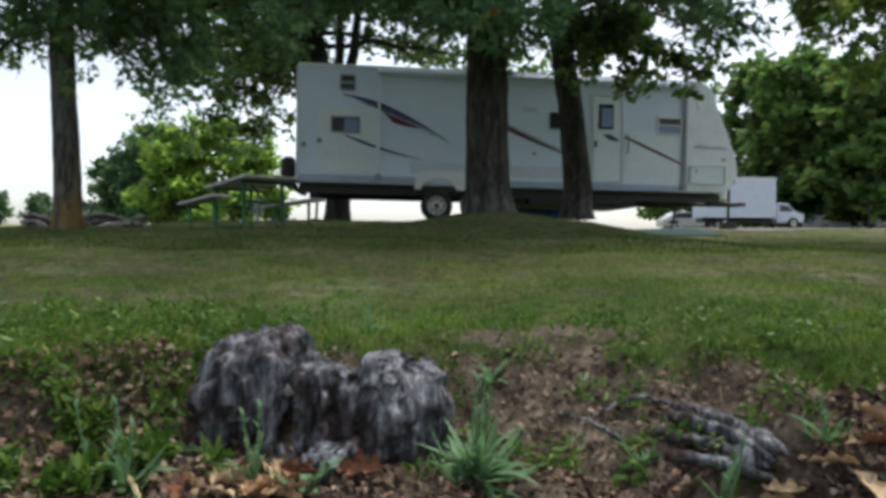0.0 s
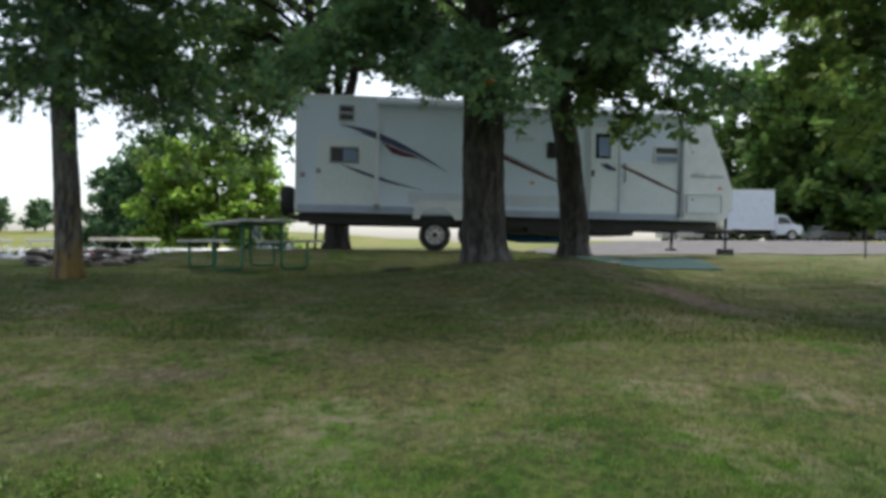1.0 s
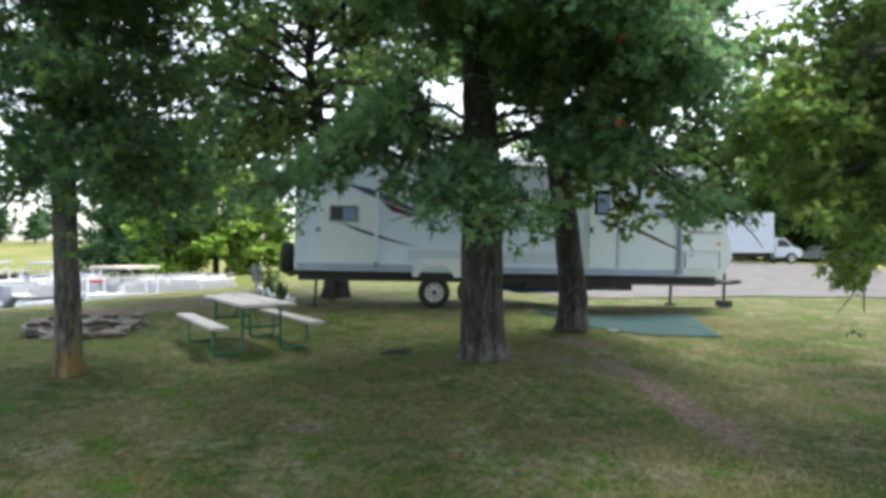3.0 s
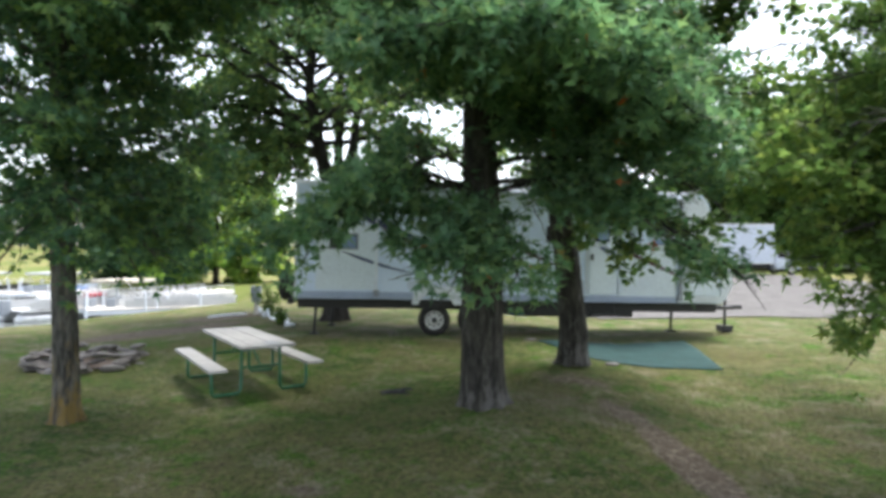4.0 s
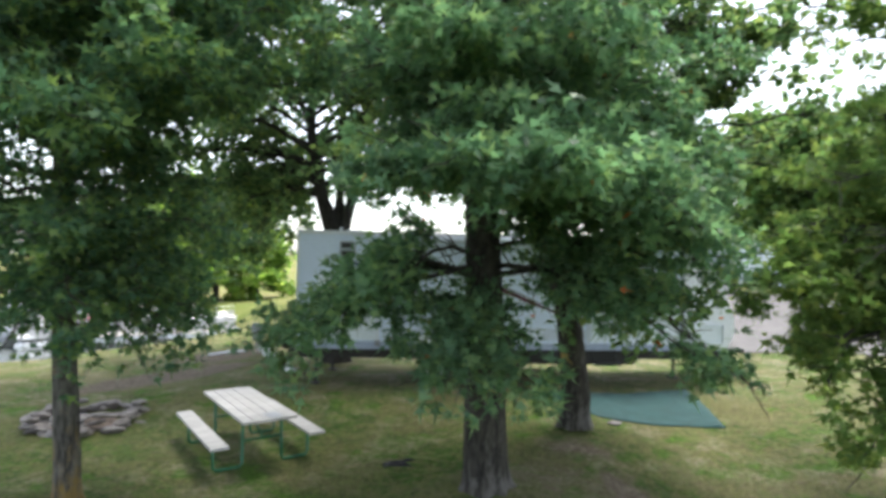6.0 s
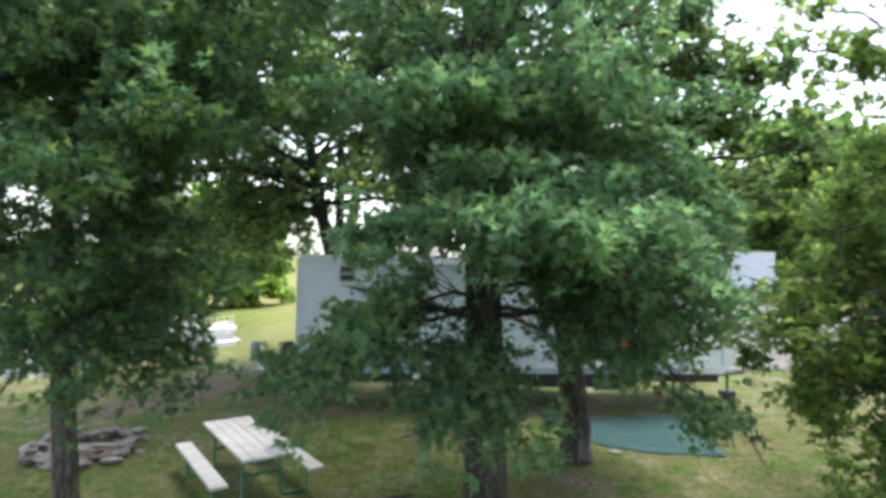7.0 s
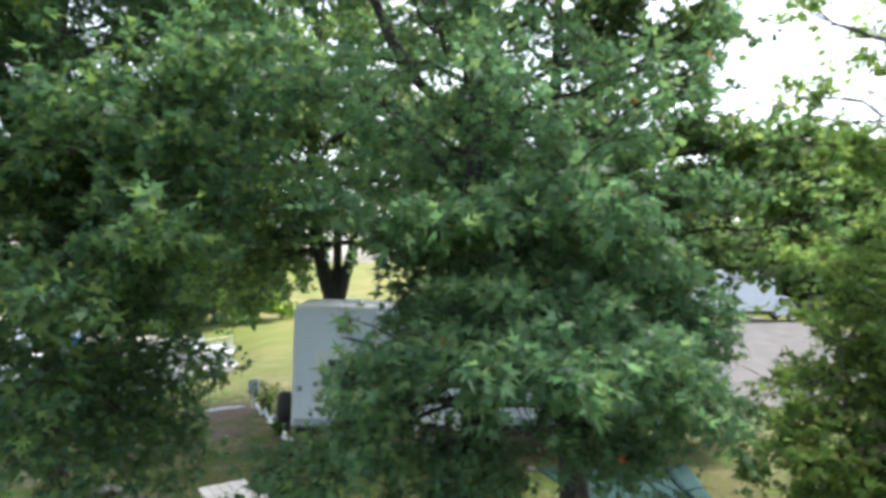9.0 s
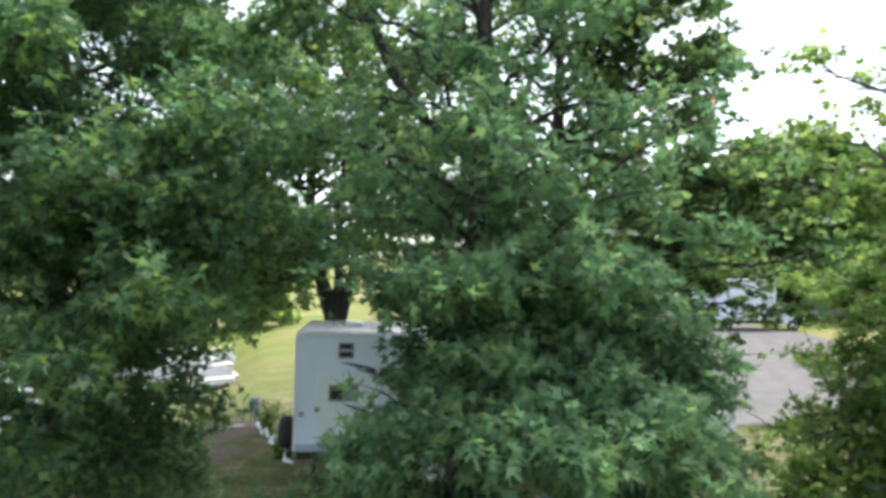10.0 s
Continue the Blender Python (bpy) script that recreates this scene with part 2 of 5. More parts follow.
GREY_BOX = plain("grey_enamel", (0.3, 0.33, 0.37), 0.5)


def glass(name, colour):
    m, t, p = material(name, 0.06)
    p.inputs["Base Color"].default_value = (*colour, 1)
    p.inputs["Specular IOR Level"].default_value = 0.6
    bump(t, p, texture_noise(t, 3, 2), 0.03)
    return m


GLASS = glass("tinted_glass", (0.012, 0.014, 0.018))
GLASS_DARK = mottled("dark_glass", (0.006, 0.006, 0.007), (0.012, 0.012, 0.014), 2, 0.35, 0, 0.0)


def water():
    m, t, p = material("lake_water", 0.1)
    p.inputs["Base Color"].default_value = (0.14, 0.16, 0.155, 1)
    p.inputs["Specular IOR Level"].default_value = 1.0
    bump(t, p, texture_noise(t, 1.4, 4, (1, 0.4, 1)), 0.06, 0.05)
    return m


WATER = water()


# mesh helpers
def mesh_object(name, me, mat, parent=None, label=""):
    me.materials.append(mat)
    ob = new(name, me)
    if parent:
        ob.parent = parent
    if label:
        ob["label"] = label
    return ob


def part(name, bm, mat, parent=None, label="", smooth=False):
    me = bpy.data.meshes.new(name)
    if smooth:
        for face in bm.faces:
            face.smooth = True
    bm.to_mesh(me)
    bm.free()
    return mesh_object(name, me, mat, parent, label)


def raw(name, verts, faces, mat, parent=None, label="", smooth=False):
    """A mesh out of an array of corners and an array of faces with equal corner counts."""
    verts, faces = np.asarray(verts, np.float32), np.asarray(faces, np.int32)
    me = bpy.data.meshes.new(name)
    me.vertices.add(len(verts))
    me.vertices.foreach_set("co", verts.ravel())
    count = faces.shape[1]
    me.loops.add(faces.size)
    me.loops.foreach_set("vertex_index", faces.ravel())
    me.polygons.add(len(faces))
    me.polygons.foreach_set("loop_start", np.arange(0, faces.size, count, dtype=np.int32))
    me.polygons.foreach_set("loop_total", np.full(len(faces), count, np.int32))
    if smooth:
        me.polygons.foreach_set("use_smooth", np.ones(len(faces), bool))
    me.update(calc_edges=True)
    return mesh_object(name, me, mat, parent, label)


def thing(name, m, label, category, group="", kind=""):
    ob = new(name)
    ob.matrix_world = m
    return tagged(ob, label, category, group, kind)


def box(size, at=(0, 0, 0), bevel=0.0, bm=None, turn=None, segments=2):
    """A bevelled box with its middle at at."""
    b = bmesh.new()
    bmesh.ops.create_cube(b, size=1, matrix=Matrix.Diagonal((*size, 1)))
    if bevel:
        bmesh.ops.bevel(b, geom=b.edges[:], offset=bevel, segments=segments, profile=0.7, affect="EDGES")
    m = Matrix.Translation(at) @ (turn if turn else Matrix())
    bmesh.ops.transform(b, matrix=m, verts=b.verts[:])
    return merge(bm, b)


def merge(bm, b):
    if bm is None:
        return b
    me = bpy.data.meshes.new("tmp")
    b.to_mesh(me)
    b.free()
    bm.from_mesh(me)
    bpy.data.meshes.remove(me)
    return bm


def slab(outline, y0, y1, bevel=0.0):
    """A prism over an outline in x and z, between two depths."""
    b = bmesh.new()
    face = b.faces.new([b.verts.new((x, y0, z)) for x, z in outline])
    out = bmesh.ops.extrude_face_region(b, geom=[face])
    bmesh.ops.translate(b, vec=(0, y1 - y0, 0), verts=[v for v in out["geom"] if isinstance(v, bmesh.types.BMVert)])
    bmesh.ops.recalc_face_normals(b, faces=b.faces[:])
    if bevel:
        bmesh.ops.bevel(b, geom=b.edges[:], offset=bevel, segments=2, affect="EDGES")
    return b


def tube(points, radii, sides=8, rough=0.0, seed=0, bm=None):
    """A tube along points; rough: uneven outline."""
    rng = random.Random(seed)
    b = bmesh.new()
    rings = []
    pts = [Vector(p) for p in points]
    for n, p in enumerate(pts):
        way = (pts[min(n + 1, len(pts) - 1)] - pts[max(n - 1, 0)]).normalized()
        side = way.cross(Vector((0.31, 0.95, 0.11)))
        side = (side if side.length > 0.05 else way.cross(Vector((1, 0, 0)))).normalized()
        up = way.cross(side)
        r = radii[n] if hasattr(radii, "__len__") else radii
        ring = []
        for k in range(sides):
            a = 2 * math.pi * k / sides
            rr = r * (1 + rough * (noise.noise(Vector((math.cos(a) * 1.7, math.sin(a) * 1.7, n * 0.35 + seed))) + 0.4 * rng.uniform(-1, 1)))
            ring.append(b.verts.new(p + (side * math.cos(a) + up * math.sin(a)) * rr))
        rings.append(ring)
    for one, two in zip(rings, rings[1:]):
        for k in range(sides):
            b.faces.new((one[k], one[(k + 1) % sides], two[(k + 1) % sides], two[k]))
    b.faces.new(rings[0][::-1])
    b.faces.new(rings[-1])
    bmesh.ops.recalc_face_normals(b, faces=b.faces[:])
    return merge(bm, b)


def ring_profile(profile, steps=28, axis="y"):
    """A turned body: (radius, offset) pairs round the y axis."""
    b = bmesh.new()
    rows = []
    for k in range(steps):
        a = 2 * math.pi * k / steps
        rows.append([b.verts.new((r * math.cos(a), o, r * math.sin(a))) for r, o in profile])
    for k in range(steps):
        one, two = rows[k], rows[(k + 1) % steps]
        for j in range(len(profile) - 1):
            b.faces.new((one[j], one[j + 1], two[j + 1], two[j]))
    bmesh.ops.recalc_face_normals(b, faces=b.faces[:])
    return b


# ground heights
def soft(e0, e1, v):
    k = np.clip((v - e0) / (e1 - e0), 0, 1)
    return k * k * (3 - 2 * k)


def lake_side(x, y):
    """Below 1 inside the lake; its shore slants away from the lawn."""
    x = x + 0.3 * np.maximum(y - 27, 0)
    return (np.abs((x + 39.5) / 29.3) ** 4 + np.abs((y - 33) / 13.5) ** 4) ** 0.25


def height(x, y):
    x, y = np.asarray(x, float), np.asarray(y, float)
    lip = 1.56 + 0.05 * np.sin(x * 5.1) - 0.3 * soft(0.3, 1.0, x) - 0.4 * soft(-0.55, -1.1, x)
    z = -1.05 + 0.19 * soft(lip - 0.26 - 0.25 * soft(-0.1, 0.25, x), lip, y)
    z = z - 0.09 * np.exp(-((x - 0.45) / 0.13) ** 2 - ((y - 1.04) / 0.06) ** 2)
    z = z + 0.28 * soft(1.5, 5.5, y) + 0.13 * soft(5, 8, y) + 0.05 * soft(8, 11, y) + 0.24 * soft(10.5, 13.5, y)
    z = z - 0.2 * soft(1, 4.5, x) * soft(3, 6, y) + 0.03 * soft(2, 8, x) * soft(8, 12, y)
    z = z + 0.2 * np.exp(-((x - 0.55) ** 2 + (y - 7.7) ** 2) / 1.3) + 0.23 * np.exp(-((x - 2.3) ** 2 + (y - 10.5) ** 2) / 1.5)
    z = z - 0.22 * soft(-4.5, -9, x) * soft(9, 14, y)
    z = z - 1.1 * soft(1.08, 0.985, lake_side(x, y)) - 0.5 * soft(-8.5, -16, x) * soft(13, 19, y) - 0.9 * soft(1.0, 0.85, lake_side(x, y))
    z = z + 3.2 * soft(52, 130, y) * soft(10, -40, x) + 1.2 * soft(60, 200, y)
    z = z + 0.62 * soft(21, 40, y) * soft(5, 16, x)
    return z


def spread(near0, near1, step, lo, hi, grow=1.09):
    """Grid lines: even in the near stretch, then wider and wider."""
    mid = list(np.arange(near0, near1, step))
    out, s = [], step
    v = mid[-1]
    while v < hi:
        s *= grow
        v += s
        out.append(v)
    back, s, v = [], step, mid[0]
    while v > lo:
        s *= grow
        v -= s
        back.append(v)
    return np.array(back[::-1] + mid + out)


def bare_patches(x, y):
    """1 where the soil shows."""
    b = np.zeros_like(x)

    def patch(cx, cy, rx, ry, turn=0.0, most=1.0):
        c, s = math.cos(radians(turn)), math.sin(radians(turn))
        u, v = (x - cx) * c + (y - cy) * s, (y - cy) * c - (x - cx) * s
        np.maximum(b, most * np.exp(-((u / rx) ** 2 + (v / ry) ** 2) ** 1.5), out=b)

    patch(2.55, 8.3, 0.32, 0.9, 14, 0.72)
    patch(2.75, 6.6, 0.34, 1.5, 6, 0.92)
    patch(3.6, 6.4, 0.5, 0.6, 0, 0.42)
    patch(2.2, 9.7, 0.9, 0.5, 0, 0.6)
    patch(-6.9, 14.9, 2.6, 1.0, 40, 0.9)
    patch(-6.7, 18.0, 1.6, 1.4, 20, 0.8)
    patch(0.6, 7.1, 0.9, 0.6, 0, 0.42)
    patch(-4.6, 7.2, 0.8, 0.5, 0, 0.42)
    patch(-3.2, 9.4, 1.6, 1.2, 0, 0.28)
    patch(-0.3, 8.6, 5.0, 2.2, 0, 0.33)
    patch(4.8, 8.2, 3.4, 3.2, 0, 0.36)
    patch(1.6, 8.3, 2.4, 1.5, 0, 0.47)
    edge = 1.44 - 0.48 * soft(0.42, 1.0, x) - 0.5 * soft(-0.5, -1.0, x) + 0.05 * np.sin(x * 9) + 0.04 * np.sin(x * 23 + y * 5)
    np.maximum(b, soft(edge + 0.12, edge - 0.1, y) * soft(1.15, 0.8, (np.abs(x / 2.3) ** 2.5 + np.abs((y - 1.2) / (1.3 + 0.25 * np.sin(x * 2.3) + 0.12 * np.sin(x * 7.1))) ** 2.5) ** 0.4), out=b)
    patch(0.2, 1.6, 0.35, 0.12, -6, 0.75)
    patch(-0.75, 1.25, 0.22, 0.14, 0, 0.8)
    patch(1.9, 4.6, 0.5, 0.3, 30, 0.5)
    patch(-1.3, 2.5, 0.8, 0.3, 8, 0.48)
    patch(0.5, 2.35, 0.5, 0.2, -10, 0.42)
    patch(-0.4, 3.6, 0.8, 0.3, 15, 0.4)
    patch(1.5, 3.3, 0.6, 0.25, -8, 0.42)
    patch(-2.6, 4.2, 0.9, 0.3, 5, 0.45)
    patch(-1.3, 5.7, 0.5, 0.2, 0, 0.6)
    patch(-1.6, 3.3, 0.7, 0.3, 10, 0.5)
    return b


def build_ground():
    xs, ys = spread(-1.5, 1.5, 0.024, -700, 700, 1.06), spread(0.9, 2.0, 0.024, -160, 900, 1.05)
    gx, gy = np.meshgrid(xs, ys)
    gz = height(gx, gy)
    near = np.exp(-((gx / 6) ** 2 + ((gy - 1) / 5) ** 2))
    for i in range(gx.shape[0]):
        for j in range(gx.shape[1]):
            x, y = gx[i, j], gy[i, j]
            if abs(x) < 14 and -2 < y < 22:
                rough = 0.02 * noise.noise((x * 2.3, y * 2.3, 0)) + 0.05 * noise.noise((x * 0.5, y * 0.5, 4))
                if abs(x) < 4 and y < 4:
                    bank = float(soft(1.75, 1.45, y))
                    rough += 0.022 * noise.noise((x * 9, y * 9, 2)) * (0.5 + 1.1 * bank)
                    rough += bank * (0.018 * noise.noise((x * 21, y * 21, 5)) - 0.02 * abs(noise.noise((x * 13, y * 13, 7))))
                gz[i, j] += rough
    rows, cols = gx.shape
    index = np.arange(rows * cols).reshape(rows, cols)
    faces = np.stack([index[:-1, :-1], index[:-1, 1:], index[1:, 1:], index[1:, :-1]], -1).reshape(-1, 4)
    ob = raw("ground", np.stack([gx, gy, gz], -1).reshape(-1, 3), faces, LAWN, smooth=True)
    a = ob.data.attributes.new("bare", "FLOAT", "POINT")
    a.data.foreach_set("value", bare_patches(gx, gy).astype(np.float32).ravel())
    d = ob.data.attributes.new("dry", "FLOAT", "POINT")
    # drop at y 5.5 to 13.5: greener grass plus tree shade put into colour
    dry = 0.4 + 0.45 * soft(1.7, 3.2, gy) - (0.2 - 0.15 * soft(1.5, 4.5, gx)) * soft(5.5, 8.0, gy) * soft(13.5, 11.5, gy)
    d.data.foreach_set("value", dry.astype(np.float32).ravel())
    h = ob.data.attributes.new("hay", "FLOAT", "POINT")
    hay = soft(19, 26, gy) * (0.35 + 0.65 * soft(24, 40, gy))
    h.data.foreach_set("value", hay.astype(np.float32).ravel())
    tagged(ob, "sloping mown lawn with worn bare soil patches", "ground", kind="structure")
    return xs, ys, gz


GRID_X, GRID_Y, GRID_Z = build_ground()


def on_ground(x, y):
    """The height of the built ground sheet."""
    i, j = int(np.clip(np.searchsorted(GRID_Y, y) - 1, 0, len(GRID_Y) - 2)), int(np.clip(np.searchsorted(GRID_X, x) - 1, 0, len(GRID_X) - 2))
    u, v = (x - GRID_X[j]) / (GRID_X[j + 1] - GRID_X[j]), (y - GRID_Y[i]) / (GRID_Y[i + 1] - GRID_Y[i])
    a = GRID_Z[i, j] * (1 - u) + GRID_Z[i, j + 1] * u
    b = GRID_Z[i + 1, j] * (1 - u) + GRID_Z[i + 1, j + 1] * u
    return float(a * (1 - v) + b * v)


def build_sheet(name, xs, ys, lift, mat, label, category, keep=None):
    gx, gy = np.meshgrid(xs, ys)
    gz = np.array([[on_ground(x, y) for x in xs] for y in ys]) + lift
    index = np.arange(gx.size).reshape(gx.shape)
    faces = np.stack([index[:-1, :-1], index[:-1, 1:], index[1:, 1:], index[1:, :-1]], -1).reshape(-1, 4)
    if keep is not None:
        mid = np.stack([gx, gy], -1).reshape(-1, 2)[faces].mean(1)
        faces = faces[[keep(*p) for p in mid]]
    ob = raw(name, np.stack([gx, gy, gz], -1).reshape(-1, 3), faces, mat, smooth=True)
    return tagged(ob, label, category, kind="structure")


# lake and gravel drive
lake = raw("water", [(-72, 18, -1.5), (-8.6, 18, -1.5), (-8.6, 48, -1.5), (-72, 48, -1.5)], [(0, 1, 2, 3)], WATER)
tagged(lake, "calm pale lake beyond the lawn", "lake", kind="structure")


def in_drive(x, y):
    edge = 19.3 - 0.02 * (x - 6) + 0.35 * math.sin(x * 0.7)
    back = 46.5 - 16.0 * float(soft(21.0, 25.0, x - 0.1 * (y - 30))) + 0.8 * math.sin(x * 0.6)
    return edge < y < back and x > 1.0 + 0.25 * (y - 18) + 0.6 * math.sin(y)


build_sheet("road", np.arange(0.5, 70, 0.5), np.arange(17.4, 50, 0.4), 0.03, GRAVEL, "pale gravel drive behind the travel trailer", "road", in_drive)


# travel trailer: local x along its side, y to its far side, z up
TRAILER = pose(-3.29, 13.2, 0, 0, 0.95, 5.8)
WIDE = 2.44


def stripe(points, widths):
    """A tapering swoosh on the side wall."""
    upper, lower = [], []
    for (x, z), w in zip(points, widths):
        upper.append((x, z + w / 2))
        lower.append((x, z - w / 2))
    out = upper + lower[::-1]
    return slab(out, -0.012, -0.004)


def curve_points(a, b, sag, n=9):
    return [(a[0] + (b[0] - a[0]) * k / (n - 1), a[1] + (b[1] - a[1]) * k / (n - 1) - sag * 4 * (k / (n - 1)) * (1 - k / (n - 1))) for k in range(n)]


def taper(n, most, start=0.15):
    return [most * max(0.06, min(1, (k / (n - 1)) / start) * (1 - (k / (n - 1)) ** 2)) for k in range(n)]


def trailer_window(parent, x0, x1, z0, z1, panes=1, name="window", trim=None, pane=None):
    w, h, cx, cz = x1 - x0, z1 - z0, (x0 + x1) / 2, (z0 + z1) / 2
    f = bmesh.new()
    bar = 0.035
    for at, size in (((cx, 0, z1 - bar / 2), (w, 0.05, bar)), ((cx, 0, z0 + bar / 2), (w, 0.05, bar)), ((x0 + bar / 2, 0, cz), (bar, 0.05, h - 2 * bar)), ((x1 - bar / 2, 0, cz), (bar, 0.05, h - 2 * bar))):
        box(size, (at[0], -0.012, at[2]), 0.006, f)
    for k in range(1, panes):
        z = z0 + h * k / panes
        box((w - 2 * bar, 0.045, 0.03), (cx, -0.012, z), 0.005, f)
    frame_ob = part(name, f, trim or BLACK, parent, "window in a slim frame")
    for k in range(panes):
        a, c = z0 + h * k / panes + 0.03, z0 + h * (k + 1) / panes - 0.03
        part("pane", box((w - 0.06, 0.012, c - a), (cx, -0.006, (a + c) / 2)), pane or GLASS, frame_ob)
    return frame_ob


def tyre_and_rim(parent, x, y, z, r, wide):
    """A wheel whose outer side faces -y."""
    t = ring_profile([(r * 0.58, 0.02), (r * 0.62, -0.0), (r * 0.8, -0.015), (r * 0.94, 0.0), (r, 0.03), (r, wide - 0.03), (r * 0.94, wide), (r * 0.6, wide), (r * 0.58, wide * 0.5), (r * 0.58, 0.02)], 36)
    tyre = part("tyre", t, RUBBER, parent, "black rubber tyre", True)
    tyre.location = (x, y, z)
    rim = part("rim", ring_profile([(r * 0.6, 0.0), (r * 0.55, 0.015), (r * 0.5, 0.05), (r * 0.36, 0.06), (r * 0.3, 0.02), (r * 0.2, 0.015), (0.001, 0.01)], 36), STEEL, tyre, "pale grey steel rim", True)
    for k in range(8):
        a = 2 * math.pi * k / 8
        part("rim_slot", tube([(math.cos(a) * r * 0.42, 0.045, math.sin(a) * r * 0.42), (math.cos(a) * r * 0.42, 0.07, math.sin(a) * r * 0.42)], 0.026, 8), BLACK, tyre)
    part("hub_cap", ring_profile([(r * 0.17, 0.02), (r * 0.16, -0.03), (r * 0.1, -0.045), (0.001, -0.048)], 20), BLACK, tyre, "dark hub cap", True)
    return tyre


def build_trailer():
    t = thing("travel_trailer", TRAILER, "long white travel trailer with navy and maroon swooshes", "travel trailer")
    side = [(0.02, 0.7), (9.92, 0.7), (10.1, 0.8), (10.26, 1.15), (10.24, 1.45), (10.02, 2.05), (9.74, 2.7), (9.56, 3.16), (9.44, 3.27), (9.3, 3.3), (0.06, 3.3), (0.0, 3.24), (0.0, 0.74)]
    shell = slab(side, 0, WIDE)
    long_edges = [e for e in shell.edges if abs(e.verts[0].co.y - e.verts[1].co.y) < 0.01 and (min(e.verts[0].co.z, e.verts[1].co.z) > 3.1 or max(e.verts[0].co.x, e.verts[1].co.x) > 9.9)]
    bmesh.ops.bevel(shell, geom=long_edges, offset=0.045, segments=3, affect="EDGES")
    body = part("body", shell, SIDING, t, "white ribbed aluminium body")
    # siding ribs
    ribs = bmesh.new()
    for n in range(22):
        z = 1.25 + n * 0.089
        x1 = 8.86
        if 0.5 < z:
            box((x1 - 0.05, 0.012, 0.014), (0.05 + (x1 - 0.05) / 2, -0.001, z), 0.004, ribs, segments=1)
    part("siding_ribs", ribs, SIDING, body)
    part("roof", box((9.25, WIDE - 0.06, 0.03), (4.66, WIDE / 2, 3.312), 0.012), ROOF, t, "pale grey roof membrane")
    part("roof_edge_trim", box((9.3, 0.035, 0.05), (4.67, -0.012, 3.265), 0.01), WHITE_TRIM, t)
    part("corner_trim", box((0.05, 0.03, 2.5), (0.02, -0.008, 1.98), 0.008), WHITE_TRIM, t)
    part("rear_corner_trim", box((0.03, 0.05, 2.5), (-0.008, WIDE - 0.02, 1.98), 0.008), WHITE_TRIM, t)
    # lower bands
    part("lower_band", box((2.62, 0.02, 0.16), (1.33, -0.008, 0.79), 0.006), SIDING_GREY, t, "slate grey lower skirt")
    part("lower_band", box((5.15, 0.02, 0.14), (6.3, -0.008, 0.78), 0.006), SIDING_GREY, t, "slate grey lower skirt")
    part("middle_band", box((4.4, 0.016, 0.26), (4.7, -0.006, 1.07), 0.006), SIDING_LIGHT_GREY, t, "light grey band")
    # wheel arch
    arch = bmesh.new()
    out = [(2.6, 0.6), (2.64, 0.9), (2.74, 1.02), (3.75, 1.02), (3.86, 0.9), (3.9, 0.6)]
    hole = [(2.74, 0.6)] + [(3.15 - 0.42 * math.cos(radians(a)), 0.5 + 0.36 * math.sin(radians(a))) for a in range(15, 170, 15)] + [(3.62, 0.6)]
    arch.free()
    part("wheel_arch", slab(out + [(3.62, 0.6)] + hole[::-1][1:], -0.05, 0.0, 0.006), WHITE_TRIM, t, "white moulded wheel arch")
    part("wheel_well", box((0.95, 0.3, 0.42), (3.15, 0.2, 0.75), 0.02), BLACK, t)
    tyre_and_rim(t, 3.12, -0.01, 0.25, 0.36, 0.2)
    tyre_and_rim(t, 4.02, -0.01, 0.27, 0.36, 0.2)
    # chassis
    for y in (0.25, WIDE - 0.3):
        part("chassis_rail", box((9.9, 0.06, 0.22), (5.0, y, 0.585), 0.01), BLACK, t, "black steel chassis rail")
    part("underbelly", box((9.6, WIDE - 0.1, 0.05), (4.95, WIDE / 2, 0.68), 0.01), BLACK, t)
    part("waste_tank", box((2.6, 1.9, 0.34), (6.6, WIDE / 2, 0.5), 0.05), BLACK, t)
    part("waste_tank", box((0.9, 1.7, 0.3), (4.8, WIDE / 2, 0.52), 0.05), BLACK, t)
    part("axle", tube([(3.12, 0.1, 0.27), (3.12, WIDE - 0.1, 0.27)], 0.05, 10), BLACK, t)
    part("axle", tube([(4.02, 0.1, 0.28), (4.02, WIDE - 0.1, 0.28)], 0.05, 10), BLACK, t)
    part("tarpaulin_roll", tube([(5.1, 2.25, 0.29), (5.6, 2.26, 0.26), (6.9, 2.24, 0.27), (7.5, 2.25, 0.28)], [0.1, 0.14, 0.14, 0.1], 12, 0.08, 3), BLUE_TARP, t, "rolled blue tarpaulin slung under the chassis", True)
    part("roll_strap", box((0.05, 0.3, 0.34), (6.3, 2.25, 0.4), 0.01), BLACK, t)
    # rear bumper and spare wheel
    part("rear_bumper", box((0.12, WIDE - 0.2, 0.12), (-0.1, WIDE / 2, 0.62), 0.01), BLACK, t)
    spare = part("spare_wheel", ring_profile([(0.1, 0.0), (0.27, 0.0), (0.33, 0.03), (0.36, 0.08), (0.36, 0.2), (0.32, 0.27), (0.1, 0.28)], 30), RUBBER, t, "black spare wheel cover on the rear wall", True)
    spare.matrix_local = pose(-0.1, 0.62, 0.97, 0, 0, 90)
    part("spare_bracket", box((0.3, 0.06, 0.06), (-0.05, 0.75, 0.75), 0.01), BLACK, t)
    # stabiliser jacks
    for x, y in ((0.45, 0.35), (0.7, WIDE - 0.4)):
        j = part("stabiliser_jack", tube([(x, y, 0.6), (x - 0.03, y, -0.1)], [0.035, 0.03], 8), BLACK, t, "dark steel stabiliser jack")
